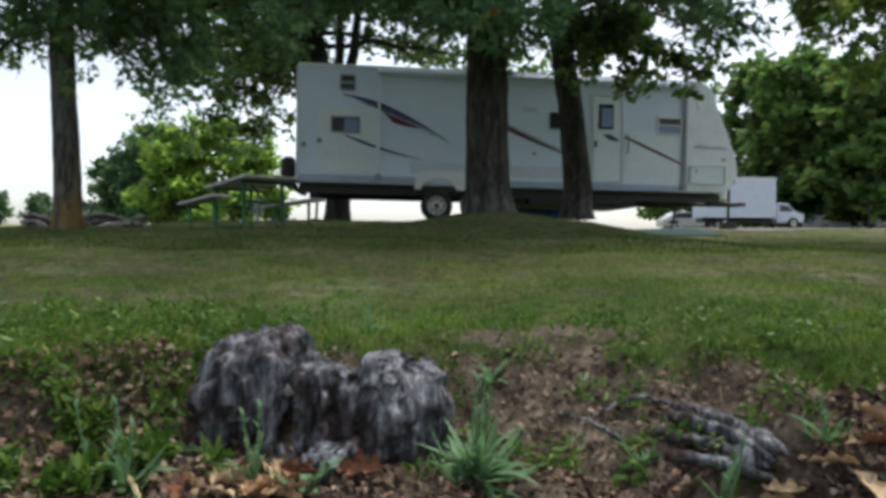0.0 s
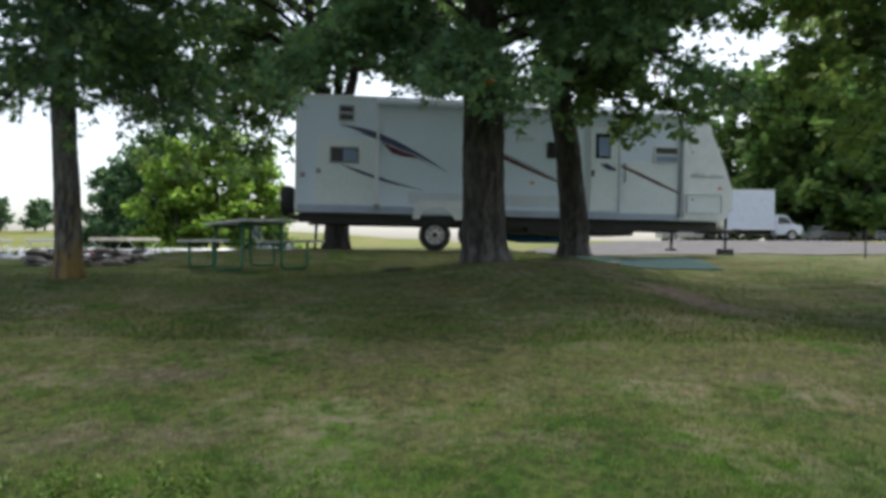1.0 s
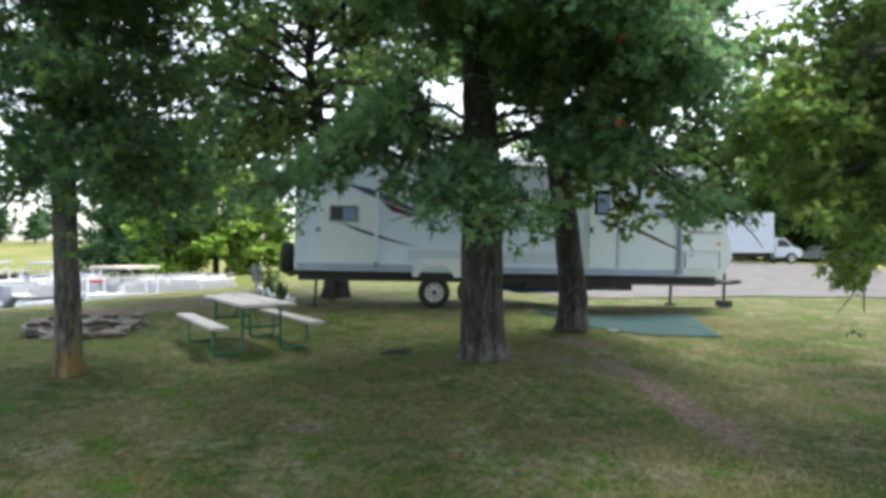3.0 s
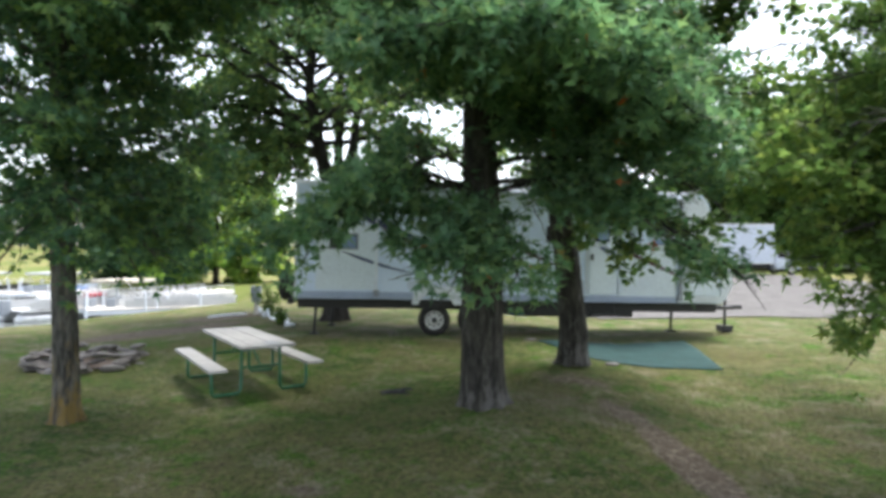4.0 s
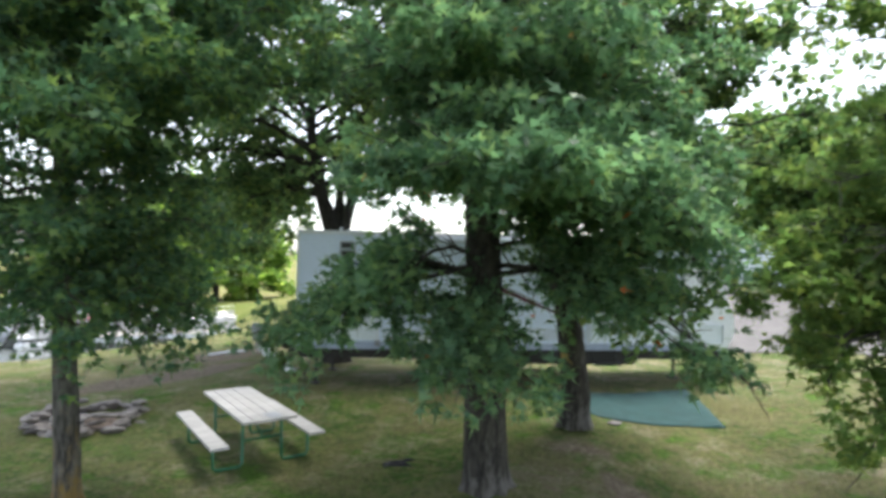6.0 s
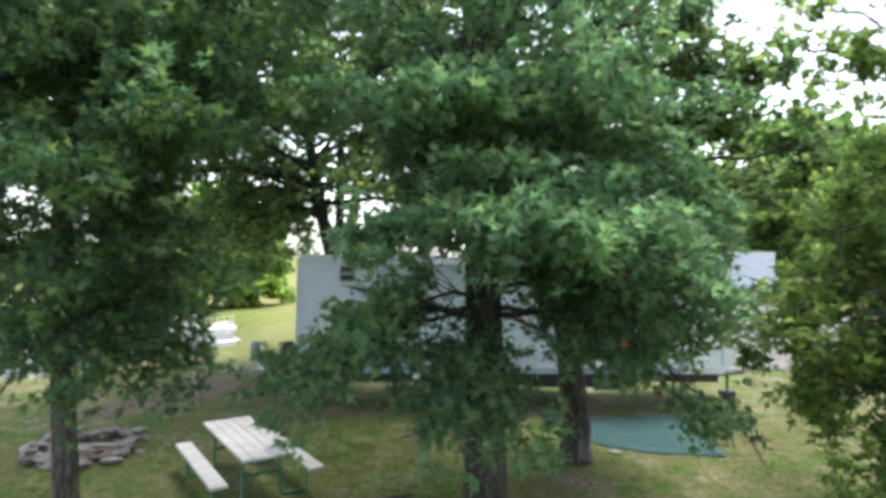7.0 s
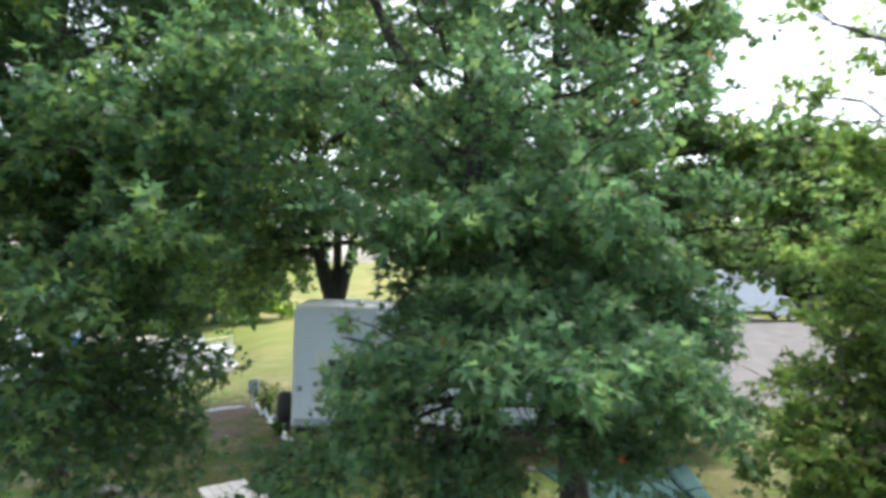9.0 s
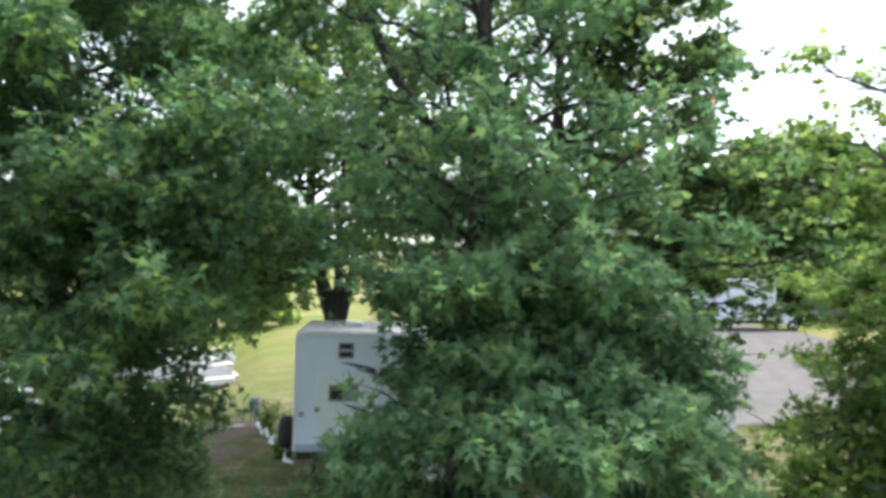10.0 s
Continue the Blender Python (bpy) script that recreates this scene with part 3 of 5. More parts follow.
        part("foot", box((0.2, 0.18, 0.05), (x - 0.03, y, -0.12), 0.01), BLACK, j)
    j = part("stabiliser_jack", tube([(8.9, 0.35, 0.6), (8.88, 0.35, 0.04)], [0.035, 0.03], 8), BLACK, t)
    part("foot", box((0.2, 0.18, 0.05), (8.88, 0.35, 0.02), 0.01), BLACK, j)
    # tongue, gas bottles, jack
    part("tongue", tube([(9.6, 0.5, 0.56), (11.0, WIDE / 2, 0.52)], 0.055, 6), BLACK, t, "black A-frame tongue")
    part("tongue", tube([(9.6, WIDE - 0.5, 0.56), (11.0, WIDE / 2, 0.52)], 0.055, 6), BLACK, t)
    part("coupler", box((0.28, 0.12, 0.1), (11.08, WIDE / 2, 0.54), 0.03), BLACK, t)
    cover = bmesh.new()
    for y in (WIDE / 2 - 0.17, WIDE / 2 + 0.17):
        merge(cover, tube([(10.42, y, 0.6), (10.42, y, 0.66), (10.42, y, 1.22), (10.42, y, 1.3), (10.42, y, 1.33)], [0.17, 0.185, 0.185, 0.15, 0.06], 18))
    part("gas_bottle_cover", cover, COVER_WHITE, t, "white double gas bottle cover", True)
    jack = part("tongue_jack", tube([(10.78, WIDE / 2, 1.0), (10.78, WIDE / 2, 0.06)], [0.04, 0.032], 10), BLACK, t, "black tongue jack")
    part("crank_handle", tube([(10.78, WIDE / 2, 1.0), (10.78, WIDE / 2 - 0.05, 1.06), (10.78, WIDE / 2 - 0.22, 1.06), (10.78, WIDE / 2 - 0.24, 1.12)], 0.014, 6), BLACK, jack)
    part("jack_block", box((0.3, 0.3, 0.16), (10.78, WIDE / 2, -0.02), 0.015), BLACK, t, "dark wooden block under the jack")
    # rear bunk panel
    frame_edge = bmesh.new()
    for size, at in (((1.3, 0.02, 0.03), (1.12, -0.008, 2.35)), ((1.3, 0.02, 0.03), (1.12, -0.008, 0.92)), ((0.03, 0.02, 1.4), (0.48, -0.008, 1.635)), ((0.03, 0.02, 1.4), (1.75, -0.008, 1.635))):
        box(size, at, 0.006, frame_edge)
    panel = part("bunk_panel", box((1.26, 0.014, 1.42), (1.12, -0.003, 1.63), 0.004), SIDING_CREAM, t, "cream bunk end panel")
    part("panel_frame", frame_edge, SIDING_CREAM, panel)
    trailer_window(t, 0.74, 1.39, 1.8, 2.17, 1, trim=SCRIPT_GREY, pane=GLASS_DARK)
    # flat plate over half the pane, painted as the sky's reflection
    part("blind_and_reflection", box((0.3, 0.004, 0.27), (1.19, -0.015, 1.98), 0.0), BLIND_SKY_BLUE, t, "blue-grey sky reflection painted on half the window")
    trailer_window(t, 0.93, 1.27, 2.74, 3.09, 2, pane=GLASS_DARK, trim=SCRIPT_GREY)
    for x, z in ((0.5, 1.62), (0.16, 1.52)):
        part("utility_hatch", box((0.11, 0.025, 0.11), (x, -0.012, z), 0.015), SCRIPT_GREY, t)
    # awning: arms, roller
    for x, m in ((1.8, WHITE_TRIM), (8.9, SCRIPT_GREY)):
        arm = part("awning_arm", box((0.06, 0.06, 2.35), (x, -0.05, 2.05), 0.012), m, t, "awning arm fixed upright to the side")
        part("arm_foot", box((0.13, 0.07, 0.14), (x, -0.05, 0.84), 0.02), SCRIPT_GREY, arm)
    part("awning_roller", tube([(1.78, -0.1, 3.17), (8.92, -0.1, 3.17)], 0.065, 14), SIDING_LIGHT_GREY, t, "rolled-up grey awning", True)
    # door and its window
    door = part("entry_door", box((0.7, 0.03, 1.98), (7.03, -0.012, 1.87), 0.05), SIDING_CREAM, t, "cream entry door with a tall dark window")
    df = bmesh.new()
    for size, at in (((0.8, 0.03, 0.04), (7.03, -0.014, 2.89)), ((0.04, 0.03, 2.04), (6.64, -0.014, 1.86)), ((0.04, 0.03, 2.04), (7.42, -0.014, 1.86))):
        box(size, at, 0.01, df)
    part("door_frame", df, WHITE_TRIM, door)
    part("door_window", box((0.36, 0.02, 0.58), (7.0, -0.026, 2.39), 0.008), GLASS, door, "dark door window")
    # sky reflection laid over the door glass as a blue plate
    part("door_sky_reflection", box((0.26, 0.004, 0.44), (7.02, -0.038, 2.37)), BLIND_SKY_BLUE, door, "blue-grey sky reflection painted on the door window")
    part("door_handle", box((0.06, 0.05, 0.14), (6.76, -0.04, 1.75), 0.012), BLACK, door)
    part("grab_handle", tube([(7.52, -0.01, 1.55), (7.52, -0.07, 1.58), (7.52, -0.07, 1.98), (7.52, -0.01, 2.01)], 0.014, 8), BLACK, t)
    step = part("entry_step", box((0.62, 0.26, 0.03), (7.03, -0.18, 0.42), 0.008), BLACK, t, "black folding entry step")
    for x in (6.74, 7.32):
        part("step_arm", tube([(x, 0.05, 0.62), (x, -0.18, 0.42)], 0.014, 6), BLACK, step)
    part("front_panel", box((1.36, 0.014, 1.2), (8.15, -0.004, 1.45), 0.004), SIDING_CREAM, t, "cream lower panel")
    trailer_window(t, 5.68, 6.06, 2.07, 2.44, 1, pane=GLASS_DARK)
    front = trailer_window(t, 8.24, 8.84, 2.03, 2.44, 2, pane=GLASS_DARK, trim=WHITE_TRIM)
    part("blind_and_reflection", box((0.54, 0.004, 0.12), (8.54, -0.016, 2.14)), BLIND_SKY_BLUE, front, "lowered grey blind")
    part("fridge_vent", box((0.36, 0.02, 0.12), (5.2, -0.01, 2.48), 0.01), SIDING_LIGHT_GREY, t, "louvred refrigerator vent")
    part("marker_light", box((0.09, 0.03, 0.05), (5.33, -0.014, 1.49), 0.01), AMBER, t, "amber marker light")
    part("marker_light", box((0.09, 0.03, 0.05), (9.88, -0.014, 1.49), 0.01), AMBER, t, "amber marker light")
    # nose: smooth cap, hatch, script
    part("front_cap", slab([(8.98, 0.73), (9.9, 0.73), (10.07, 0.82), (10.23, 1.15), (10.21, 1.45), (9.99, 2.05), (9.71, 2.7), (9.53, 3.13), (9.42, 3.22), (8.98, 3.22)], -0.014, -0.002, 0.004), WHITE_TRIM, t, "smooth white front cap")
    hatch = part("storage_hatch", box((0.86, 0.02, 0.44), (9.48, -0.018, 1.11), 0.05), SIDING_CREAM, t, "cream storage hatch with rounded corners")
    part("latch", box((0.05, 0.03, 0.04), (9.2, -0.03, 1.2), 0.008), BLACK, hatch)
    script = bmesh.new()
    rng = random.Random(5)
    x = 9.14
    while x < 9.92:
        w, h = rng.uniform(0.035, 0.075), rng.uniform(0.05, 0.1)
        merge(script, slab([(x, 1.72), (x + w * 0.7, 1.72), (x + w, 1.72 + h), (x + w * 0.3, 1.72 + h)], -0.022, -0.0145))
        x += w + 0.012
    part("script_bars", script, SCRIPT_GREY, t, "grey maker's script reduced to slanted bars")
    part("script_line", stripe([(9.1, 1.69), (9.5, 1.69), (9.97, 1.7)], [0.012, 0.03, 0.01]), SCRIPT_GREY, t)
    # swooshes
    p = curve_points((0.97, 2.66), (3.35, 1.68), -0.14)
    part("swoosh", stripe(p, taper(9, 0.15, 0.3)), NAVY, t, "navy swoosh")
    part("swoosh", stripe([(x, z - 0.075) for x, z in p[1:8]], taper(7, 0.07, 0.3)), SLATE, t, "slate swoosh")
    part("swoosh", slab([(1.88, 2.3), (2.2, 2.17), (2.72, 1.96), (2.4, 1.99), (2.12, 2.06)], -0.016, -0.0125), MAROON, t, "maroon swoosh")
    p = curve_points((0.99, 1.78), (2.8, 1.26), 0.05)
    part("swoosh", stripe(p, taper(9, 0.08, 0.2)), NAVY, t, "navy swoosh")
    part("swoosh", stripe(curve_points((4.2, 2.25), (6.4, 1.36), 0.02), taper(9, 0.09, 0.1)), MAROON, t, "maroon swoosh")
    part("swoosh", stripe([(x, z + 0.07) for x, z in curve_points((4.2, 2.27), (6.2, 1.42), 0.02)], taper(9, 0.04, 0.1)), SLATE, t)
    part("swoosh", slab([(6.92, 1.98), (7.1, 1.99), (7.3, 1.88), (7.32, 1.82), (7.1, 1.84)], -0.034, -0.0285), NAVY, door, "navy patch on the door")
    part("swoosh", stripe(curve_points((7.44, 1.95), (8.84, 1.36), 0.0), [0.05, 0.07, 0.08, 0.08, 0.08, 0.08, 0.07, 0.06, 0.05]), MAROON, t, "maroon swoosh")
    # roof fittings
    ac = part("air_conditioner", box((0.75, 0.7, 0.26), (5.3, WIDE / 2, 3.46), 0.08), WHITE_TRIM, t, "white roof air conditioner")
    part("grille", box((0.02, 0.5, 0.12), (4.92, WIDE / 2, 3.44), 0.004), SCRIPT_GREY, ac)
    for x in (1.2, 2.9, 7.6):
        part("roof_vent", box((0.4, 0.4, 0.09), (x, WIDE * 0.6, 3.36), 0.03), WHITE_TRIM, t, "white roof vent")
    part("vent_pipe", tube([(0.9, 0.6, 3.3), (0.9, 0.6, 3.42)], 0.03, 10), WHITE_TRIM, t)


build_trailer()


# trees
LOBES = np.array([(0, 0), (0.5, 0.62), (0.1, 0.6), (0, 1.55), (-0.1, 0.6), (-0.5, 0.62)])
SIMPLE = np.array([(0, 0), (0.42, 0.35), (0.3, 0.75), (0, 1.0), (-0.3, 0.75), (-0.42, 0.35)])


def leaf_mesh(name, places, sizes, mat, parent, rng, shape, flat=0.6, down=0.35, ways=None):
    """One mesh of leaves, each a small lobed blade with a fold."""
    n = len(places)
    normal = rng.normal(size=(n, 3)) * flat
    normal[:, 2] += 1.0
    normal /= np.linalg.norm(normal, axis=1)[:, None]
    way = rng.normal(size=(n, 3)) if ways is None else ways.copy()
    way[:, 2] -= down
    way -= (way * normal).sum(1)[:, None] * normal
    way /= np.linalg.norm(way, axis=1)[:, None] + 1e-9
    side = np.cross(way, normal)
    k = len(shape)
    u, v = shape[:, 0], shape[:, 1]
    fold = -0.25 * np.abs(u) - 0.12 * v * v
    s = sizes[:, None, None]
    co = places[:, None, :] + s * (side[:, None, :] * u[None, :, None] + way[:, None, :] * v[None, :, None] + normal[:, None, :] * fold[None, :, None])
    faces = np.arange(n * k).reshape(n, k)
    return raw(name, co.reshape(-1, 3), faces, mat, parent)


def bend(start, end, sag, n, rng, wobble=0.06):
    """A limb's line: leaves the trunk steeply, then sags to its end."""
    a, b = np.array(start, float), np.array(end, float)
    long = np.linalg.norm(b - a)
    k = np.linspace(0, 1, n)[:, None]
    line = a + (b - a) * k + np.array((0, 0, 1.0)) * sag * long * (4 * k * (1 - k))
    line[1:-1] += rng.normal(size=(n - 2, 3)) * wobble * long * 0.25
    return line


def many_tubes(lines, radii, sides=4):
    """Thin tubes as arrays: corners and faces."""
    verts, faces, base = [], [], 0
    angles = np.linspace(0, 2 * np.pi, sides, endpoint=False)
    for line, (r0, r1) in zip(lines, radii):
        n = len(line)
        way = np.gradient(line, axis=0)
        way /= np.linalg.norm(way, axis=1)[:, None] + 1e-9
        side = np.cross(way, (0.3, 0.2, 0.93))
        side /= np.linalg.norm(side, axis=1)[:, None] + 1e-9
        up = np.cross(way, side)
        r = np.linspace(r0, r1, n)[:, None, None]
        verts.append((line[:, None, :] + r * (side[:, None, :] * np.cos(angles)[None, :, None] + up[:, None, :] * np.sin(angles)[None, :, None])).reshape(-1, 3))
        i = np.arange(n - 1)[:, None] * sides + np.arange(sides)[None, :]
        j = np.arange(n - 1)[:, None] * sides + (np.arange(sides)[None, :] + 1) % sides
        faces.append(np.stack([i, j, j + sides, i + sides], -1).reshape(-1, 4) + base)
        base += n * sides
    return np.concatenate(verts), np.concatenate(faces)


def trunk_mesh(points, radii, flare, mat, parent, seed, sides=28, name="trunk", label=""):
    """A trunk with buttress roots and ridged bark."""
    pts = np.array(points, float)
    length = np.r_[0, np.cumsum(np.linalg.norm(np.diff(pts, axis=0), axis=1))]
    steps = int(max(12, length[-1] / 0.06))
    at = np.linspace(0, length[-1], steps)
    line = np.stack([np.interp(at, length, pts[:, n]) for n in range(3)], 1)
    r = np.interp(at, length, radii)
    angles = np.linspace(0, 2 * np.pi, sides, endpoint=False)
    rng = np.random.default_rng(seed)
    roots = [(2 * math.pi * k / 6 + rng.uniform(-0.4, 0.4), rng.uniform(0.35, 1.3), rng.uniform(0.16, 0.34)) for k in range(6)]
    verts = []
    for n in range(steps):
        low = flare * (0.8 * math.exp(-at[n] / 0.2) + 0.1 * math.exp(-at[n] / 0.7) + 0.7 * math.exp(-at[n] / 0.07))
        for a in angles:
            lobes = 0.12 + sum(reach * math.exp(-((math.remainder(a - turn, 2 * math.pi)) / wide) ** 2) for turn, reach, wide in roots)
            c, s = math.cos(a), math.sin(a)
            bumpy = 0.1 * noise.noise((c * 2 + seed, s * 2, at[n] * 0.9)) + 0.06 * noise.noise((c * 9, s * 9 + seed, at[n] * 2.2)) + 0.05 * noise.noise((c * 5 + seed, s * 5, at[n] * 5)) - 0.05 * abs(noise.noise((c * 11 + seed, s * 11, at[n] * 2.6)))
            rr = r[n] * (1.03 + bumpy + low * lobes)
            verts.append((line[n, 0] + rr * c, line[n, 1] + rr * s, line[n, 2]))
    i = np.arange(steps - 1)[:, None] * sides + np.arange(sides)[None, :]
    j = np.arange(steps - 1)[:, None] * sides + (np.arange(sides)[None, :] + 1) % sides
    faces = np.stack([i, j, j + sides, i + sides], -1).reshape(-1, 4)
    return raw(name, verts, faces, mat, parent, label, True)


def tree(name, base, label, trunk, radii, limbs, leaves, size, leaf_mat, bark, seed, flare=0.5, shape=LOBES, twig_reach=0.5, group="", spread_leaf=0.09, up_twigs=0.05, sides=64, per_limb=9, gaps=(), twig_sides=3, loose=9.0):
    """trunk: points above the base; limbs: (height on the trunk, end point in the tree's frame, sag, share of leaves)."""
    rng = np.random.default_rng(seed)
    t = thing(name, Matrix.Translation(base), label, "tree", group)
    pts = np.array(trunk, float)
    trunk_mesh(pts, radii, flare, bark, t, seed, sides)
    hs = pts[:, 2]
    lines, thick, twigs, weights = [], [], [], []
    for h, end, sag, share in limbs:
        start = [np.interp(h, hs, pts[:, n]) for n in range(3)]
        r0 = np.interp(h, hs, radii)
        line = bend(start, end, sag, 10, rng)
        long = np.linalg.norm(np.subtract(end, start))
        thick_here = min(r0 * 0.5, 0.011 * long + 0.01)
        lines.append((line, thick_here))
        count = max(5, int(per_limb * long))
        for k in range(count):
            s = 0.14 + 0.86 * (k + rng.uniform(0, 1)) / count
            p = np.array([np.interp(s * 9, np.arange(10), line[:, n]) for n in range(3)])
            ahead = line[min(9, int(s * 9) + 1)] - line[max(0, int(s * 9) - 1)]
            ahead /= np.linalg.norm(ahead) + 1e-9
            across = np.cross(ahead, (0, 0, 1))
            turn = rng.choice((-1, 1)) * rng.uniform(0.35, 1.25)
            way = ahead * math.cos(turn) + across * math.sin(turn) + np.array((0, 0, rng.normal(up_twigs, 0.42)))
            reach = twig_reach * rng.uniform(0.45, 1.1) * (1.1 - 0.45 * s) * min(1.3, 0.4 + long / 3)
            tip = p + way * reach
            twig = bend(p, tip, rng.uniform(0.0, 0.1), 5, rng, 0.1)
            twigs.append(twig)
            weights.append(share * reach)
    for line, r0 in lines:
        v, f = many_tubes([line], [(r0, 0.007)], 8)
        raw("limb", v, f, bark, t, smooth=True)
    v, f = many_tubes(twigs, [(0.011, 0.003)] * len(twigs), twig_sides)
    tw = raw("twig_work", v, f, bark, t)
    tw["kind"] = "stuff"
    weights = np.array(weights)
    each = 6
    stars = leaves // each
    pick = rng.choice(len(twigs), size=stars, p=weights / weights.sum())
    along = np.clip(rng.beta(1.7, 1.0, size=stars), 0, 1) * 4
    low = np.minimum(along.astype(int), 3)
    arr = np.array(twigs)
    at = arr[pick, low] + (arr[pick, low + 1] - arr[pick, low]) * (along - low)[:, None]
    at += rng.normal(size=(stars, 3)) * spread_leaf * np.array((1, 1, 0.75))
    airy = np.array([noise.noise((0.9 * u + seed, 0.9 * v, 0.9 * w)) + 0.35 * noise.noise((2.3 * u, 2.3 * v + seed, 2.3 * w)) for u, v, w in at])
    full = airy < loose
    at, pick = at[full], pick[full]
    out = arr[pick, 4] - arr[pick, 0]
    out /= np.linalg.norm(out, axis=1)[:, None] + 1e-9
    at, out = np.repeat(at, each, 0), np.repeat(out, each, 0)
    out = 0.55 * out + rng.normal(size=out.shape) * 0.75
    at = at + out * size * 0.25
    keep = np.ones(len(at), bool)
    for centre, radii3 in gaps:
        keep &= (((at - np.array(centre)) / np.array(radii3)) ** 2).sum(1) > rng.uniform(0.5, 1.2, len(at))
    at, out = at[keep], out[keep]
    sizes = size * rng.uniform(0.6, 1.25, len(at))
    crown = leaf_mesh("crown", at, sizes, leaf_mat, t, rng, shape, 0.75, 0.05, out)
    crown["kind"] = "stuff"
    return t


def ring_of_limbs(rng, low, high, count, reach_low, reach_high, droop, sag=0.06, share=1.0, turn0=0.0, arc=360.0, centre=(0, 0), twist=137.5):
    """Limbs round a trunk between two heights; reach shrinks upwards, the low ones droop."""
    out = []
    for k in range(count):
        f = (k + 0.5) / count
        h = low + (high - low) * f
        a = radians(turn0 + (k * twist) % arc + rng.uniform(-14, 14))
        reach = (reach_low + (reach_high - reach_low) * f) * rng.uniform(0.8, 1.15)
        rise = droop * (1 - f) + 0.75 * reach * f
        out.append((h, (centre[0] + reach * math.cos(a), centre[1] + reach * math.sin(a), h + rise + rng.uniform(-0.15, 0.15)), sag, share))
    return out


def build_near_trees():
    rng = np.random.default_rng(11)
    # big oak in front of the trailer
    bx, by, bz = 0.54, 7.75, -0.33

    def rel(x, y, z):
        return (x - bx, y - by, z - bz)

    limbs = [
        (2.3, rel(0.2, 5.6, 1.5), 0.16, 1.0), (2.1, rel(0.75, 5.75, 1.45), 0.12, 0.9), (2.2, rel(-0.25, 5.9, 1.5), 0.14, 0.7),
        (2.7, rel(-1.5, 6.1, 1.75), 0.14, 0.8), (2.9, rel(-1.1, 6.2, 2.1), 0.12, 0.7), (2.8, rel(-2.0, 6.9, 1.9), 0.12, 0.6), (3.0, rel(-0.6, 5.9, 2.4), 0.12, 0.8),
        (4.0, rel(-0.5, 4.8, 3.4), 0.08, 1.2), (4.1, rel(0.1, 4.5, 3.45), 0.08, 1.3), (4.2, rel(0.6, 4.5, 3.5), 0.08, 1.3), (4.1, rel(1.2, 4.8, 3.5), 0.08, 1.3),
        (4.0, rel(1.8, 5.1, 3.3), 0.08, 1.2), (3.9, rel(2.3, 5.5, 3.1), 0.08, 1.1), (3.7, rel(2.7, 6.1, 2.7), 0.08, 0.8),
        (2.9, rel(2.5, 5.9, 1.75), 0.12, 0.7), (2.8, rel(3.05, 6.0, 1.45), 0.14, 0.6), (3.1, rel(3.1, 6.9, 2.5), 0.08, 0.4), (3.6, rel(2.9, 6.6, 3.5), 0.08, 0.9), (3.5, rel(2.85, 6.3, 3.0), 0.08, 0.9), (4.0, rel(3.0, 6.8, 4.0), 0.06, 0.8),
        (4.2, rel(0.1, 5.0, 4.7), 0.05, 1.1), (4.4, rel(-0.6, 5.5, 4.6), 0.05, 1.0), (4.3, rel(1.4, 5.3, 4.7), 0.05, 1.1), (4.5, rel(2.3, 6.2, 4.6), 0.05, 1.0),
        (5.0, rel(1.7, 5.8, 5.5), 0.03, 0.55), (5.2, rel(-0.6, 5.6, 5.9), 0.03, 0.6), (5.6, rel(0.5, 5.6, 6.5), 0.02, 0.45),
    ]
    limbs += ring_of_limbs(rng, 3.2, 5.2, 8, 2.4, 2.6, 0.1, share=0.7, turn0=-10, arc=120)
    limbs += ring_of_limbs(rng, 5.2, 10.6, 30, 3.2, 1.4, 0.3, share=0.32)
    tree("oak_tree", (bx, by, bz), "tall oak with ridged grey bark and drooping lower branches", [(0, 0, 0), (-0.01, 0, 0.5), (-0.02, 0.02, 2.0), (-0.08, 0.05, 4.5), (-0.05, 0.1, 7.5), (0, 0.1, 11)], [0.27, 0.265, 0.245, 0.2, 0.12, 0.03], limbs, 86000, 0.112, LEAF_OAK, BARK_A, 21, 0.62, loose=0.27, twig_reach=0.62, spread_leaf=0.12, gaps=[(rel(-0.95, 6.3, 3.9), (0.36, 1.3, 1.3)), (rel(2.6, 6.0, 2.05), (0.5, 1.0, 0.26)), (rel(0.55, 6.0, 2.66), (1.15, 1.7, 0.42)), (rel(-0.6, 6.6, 7.0), (0.5, 1.8, 0.8)), (rel(2.7, 7.0, 7.0), (0.4, 3, 0.9)), (rel(1.35, 7.0, 6.6), (0.38, 3, 0.38)), (rel(-0.5, 5.3, 3.85), (0.26, 0.9, 0.32))])
    # second oak by the mat
    bx2, by2, bz2 = 2.3, 10.5, -0.22
    limbs = [(3.0, (1.1, -1.5, 2.4), 0.14, 0.8), (3.1, (1.4, -1.4, 2.2), 0.14, 0.8), (3.0, (0.5, -1.8, 2.7), 0.12, 0.7), (3.4, (2.6, 0.4, 4.8), 0.02, 0.8), (3.4, (3.1, -0.8, 4.9), 0.06, 0.9), (3.0, (2.1, -1.5, 2.4), 0.22, 0.35), (3.6, (1.4, -2.0, 3.4), 0.1, 0.8), (3.8, (-1.6, -1.5, 3.8), 0.08, 0.8), (2.9, (1.7, -1.5, 2.4), 0.1, 0.7), (3.4, (2.9, 1.2, 4.9), 0.08, 0.7)]
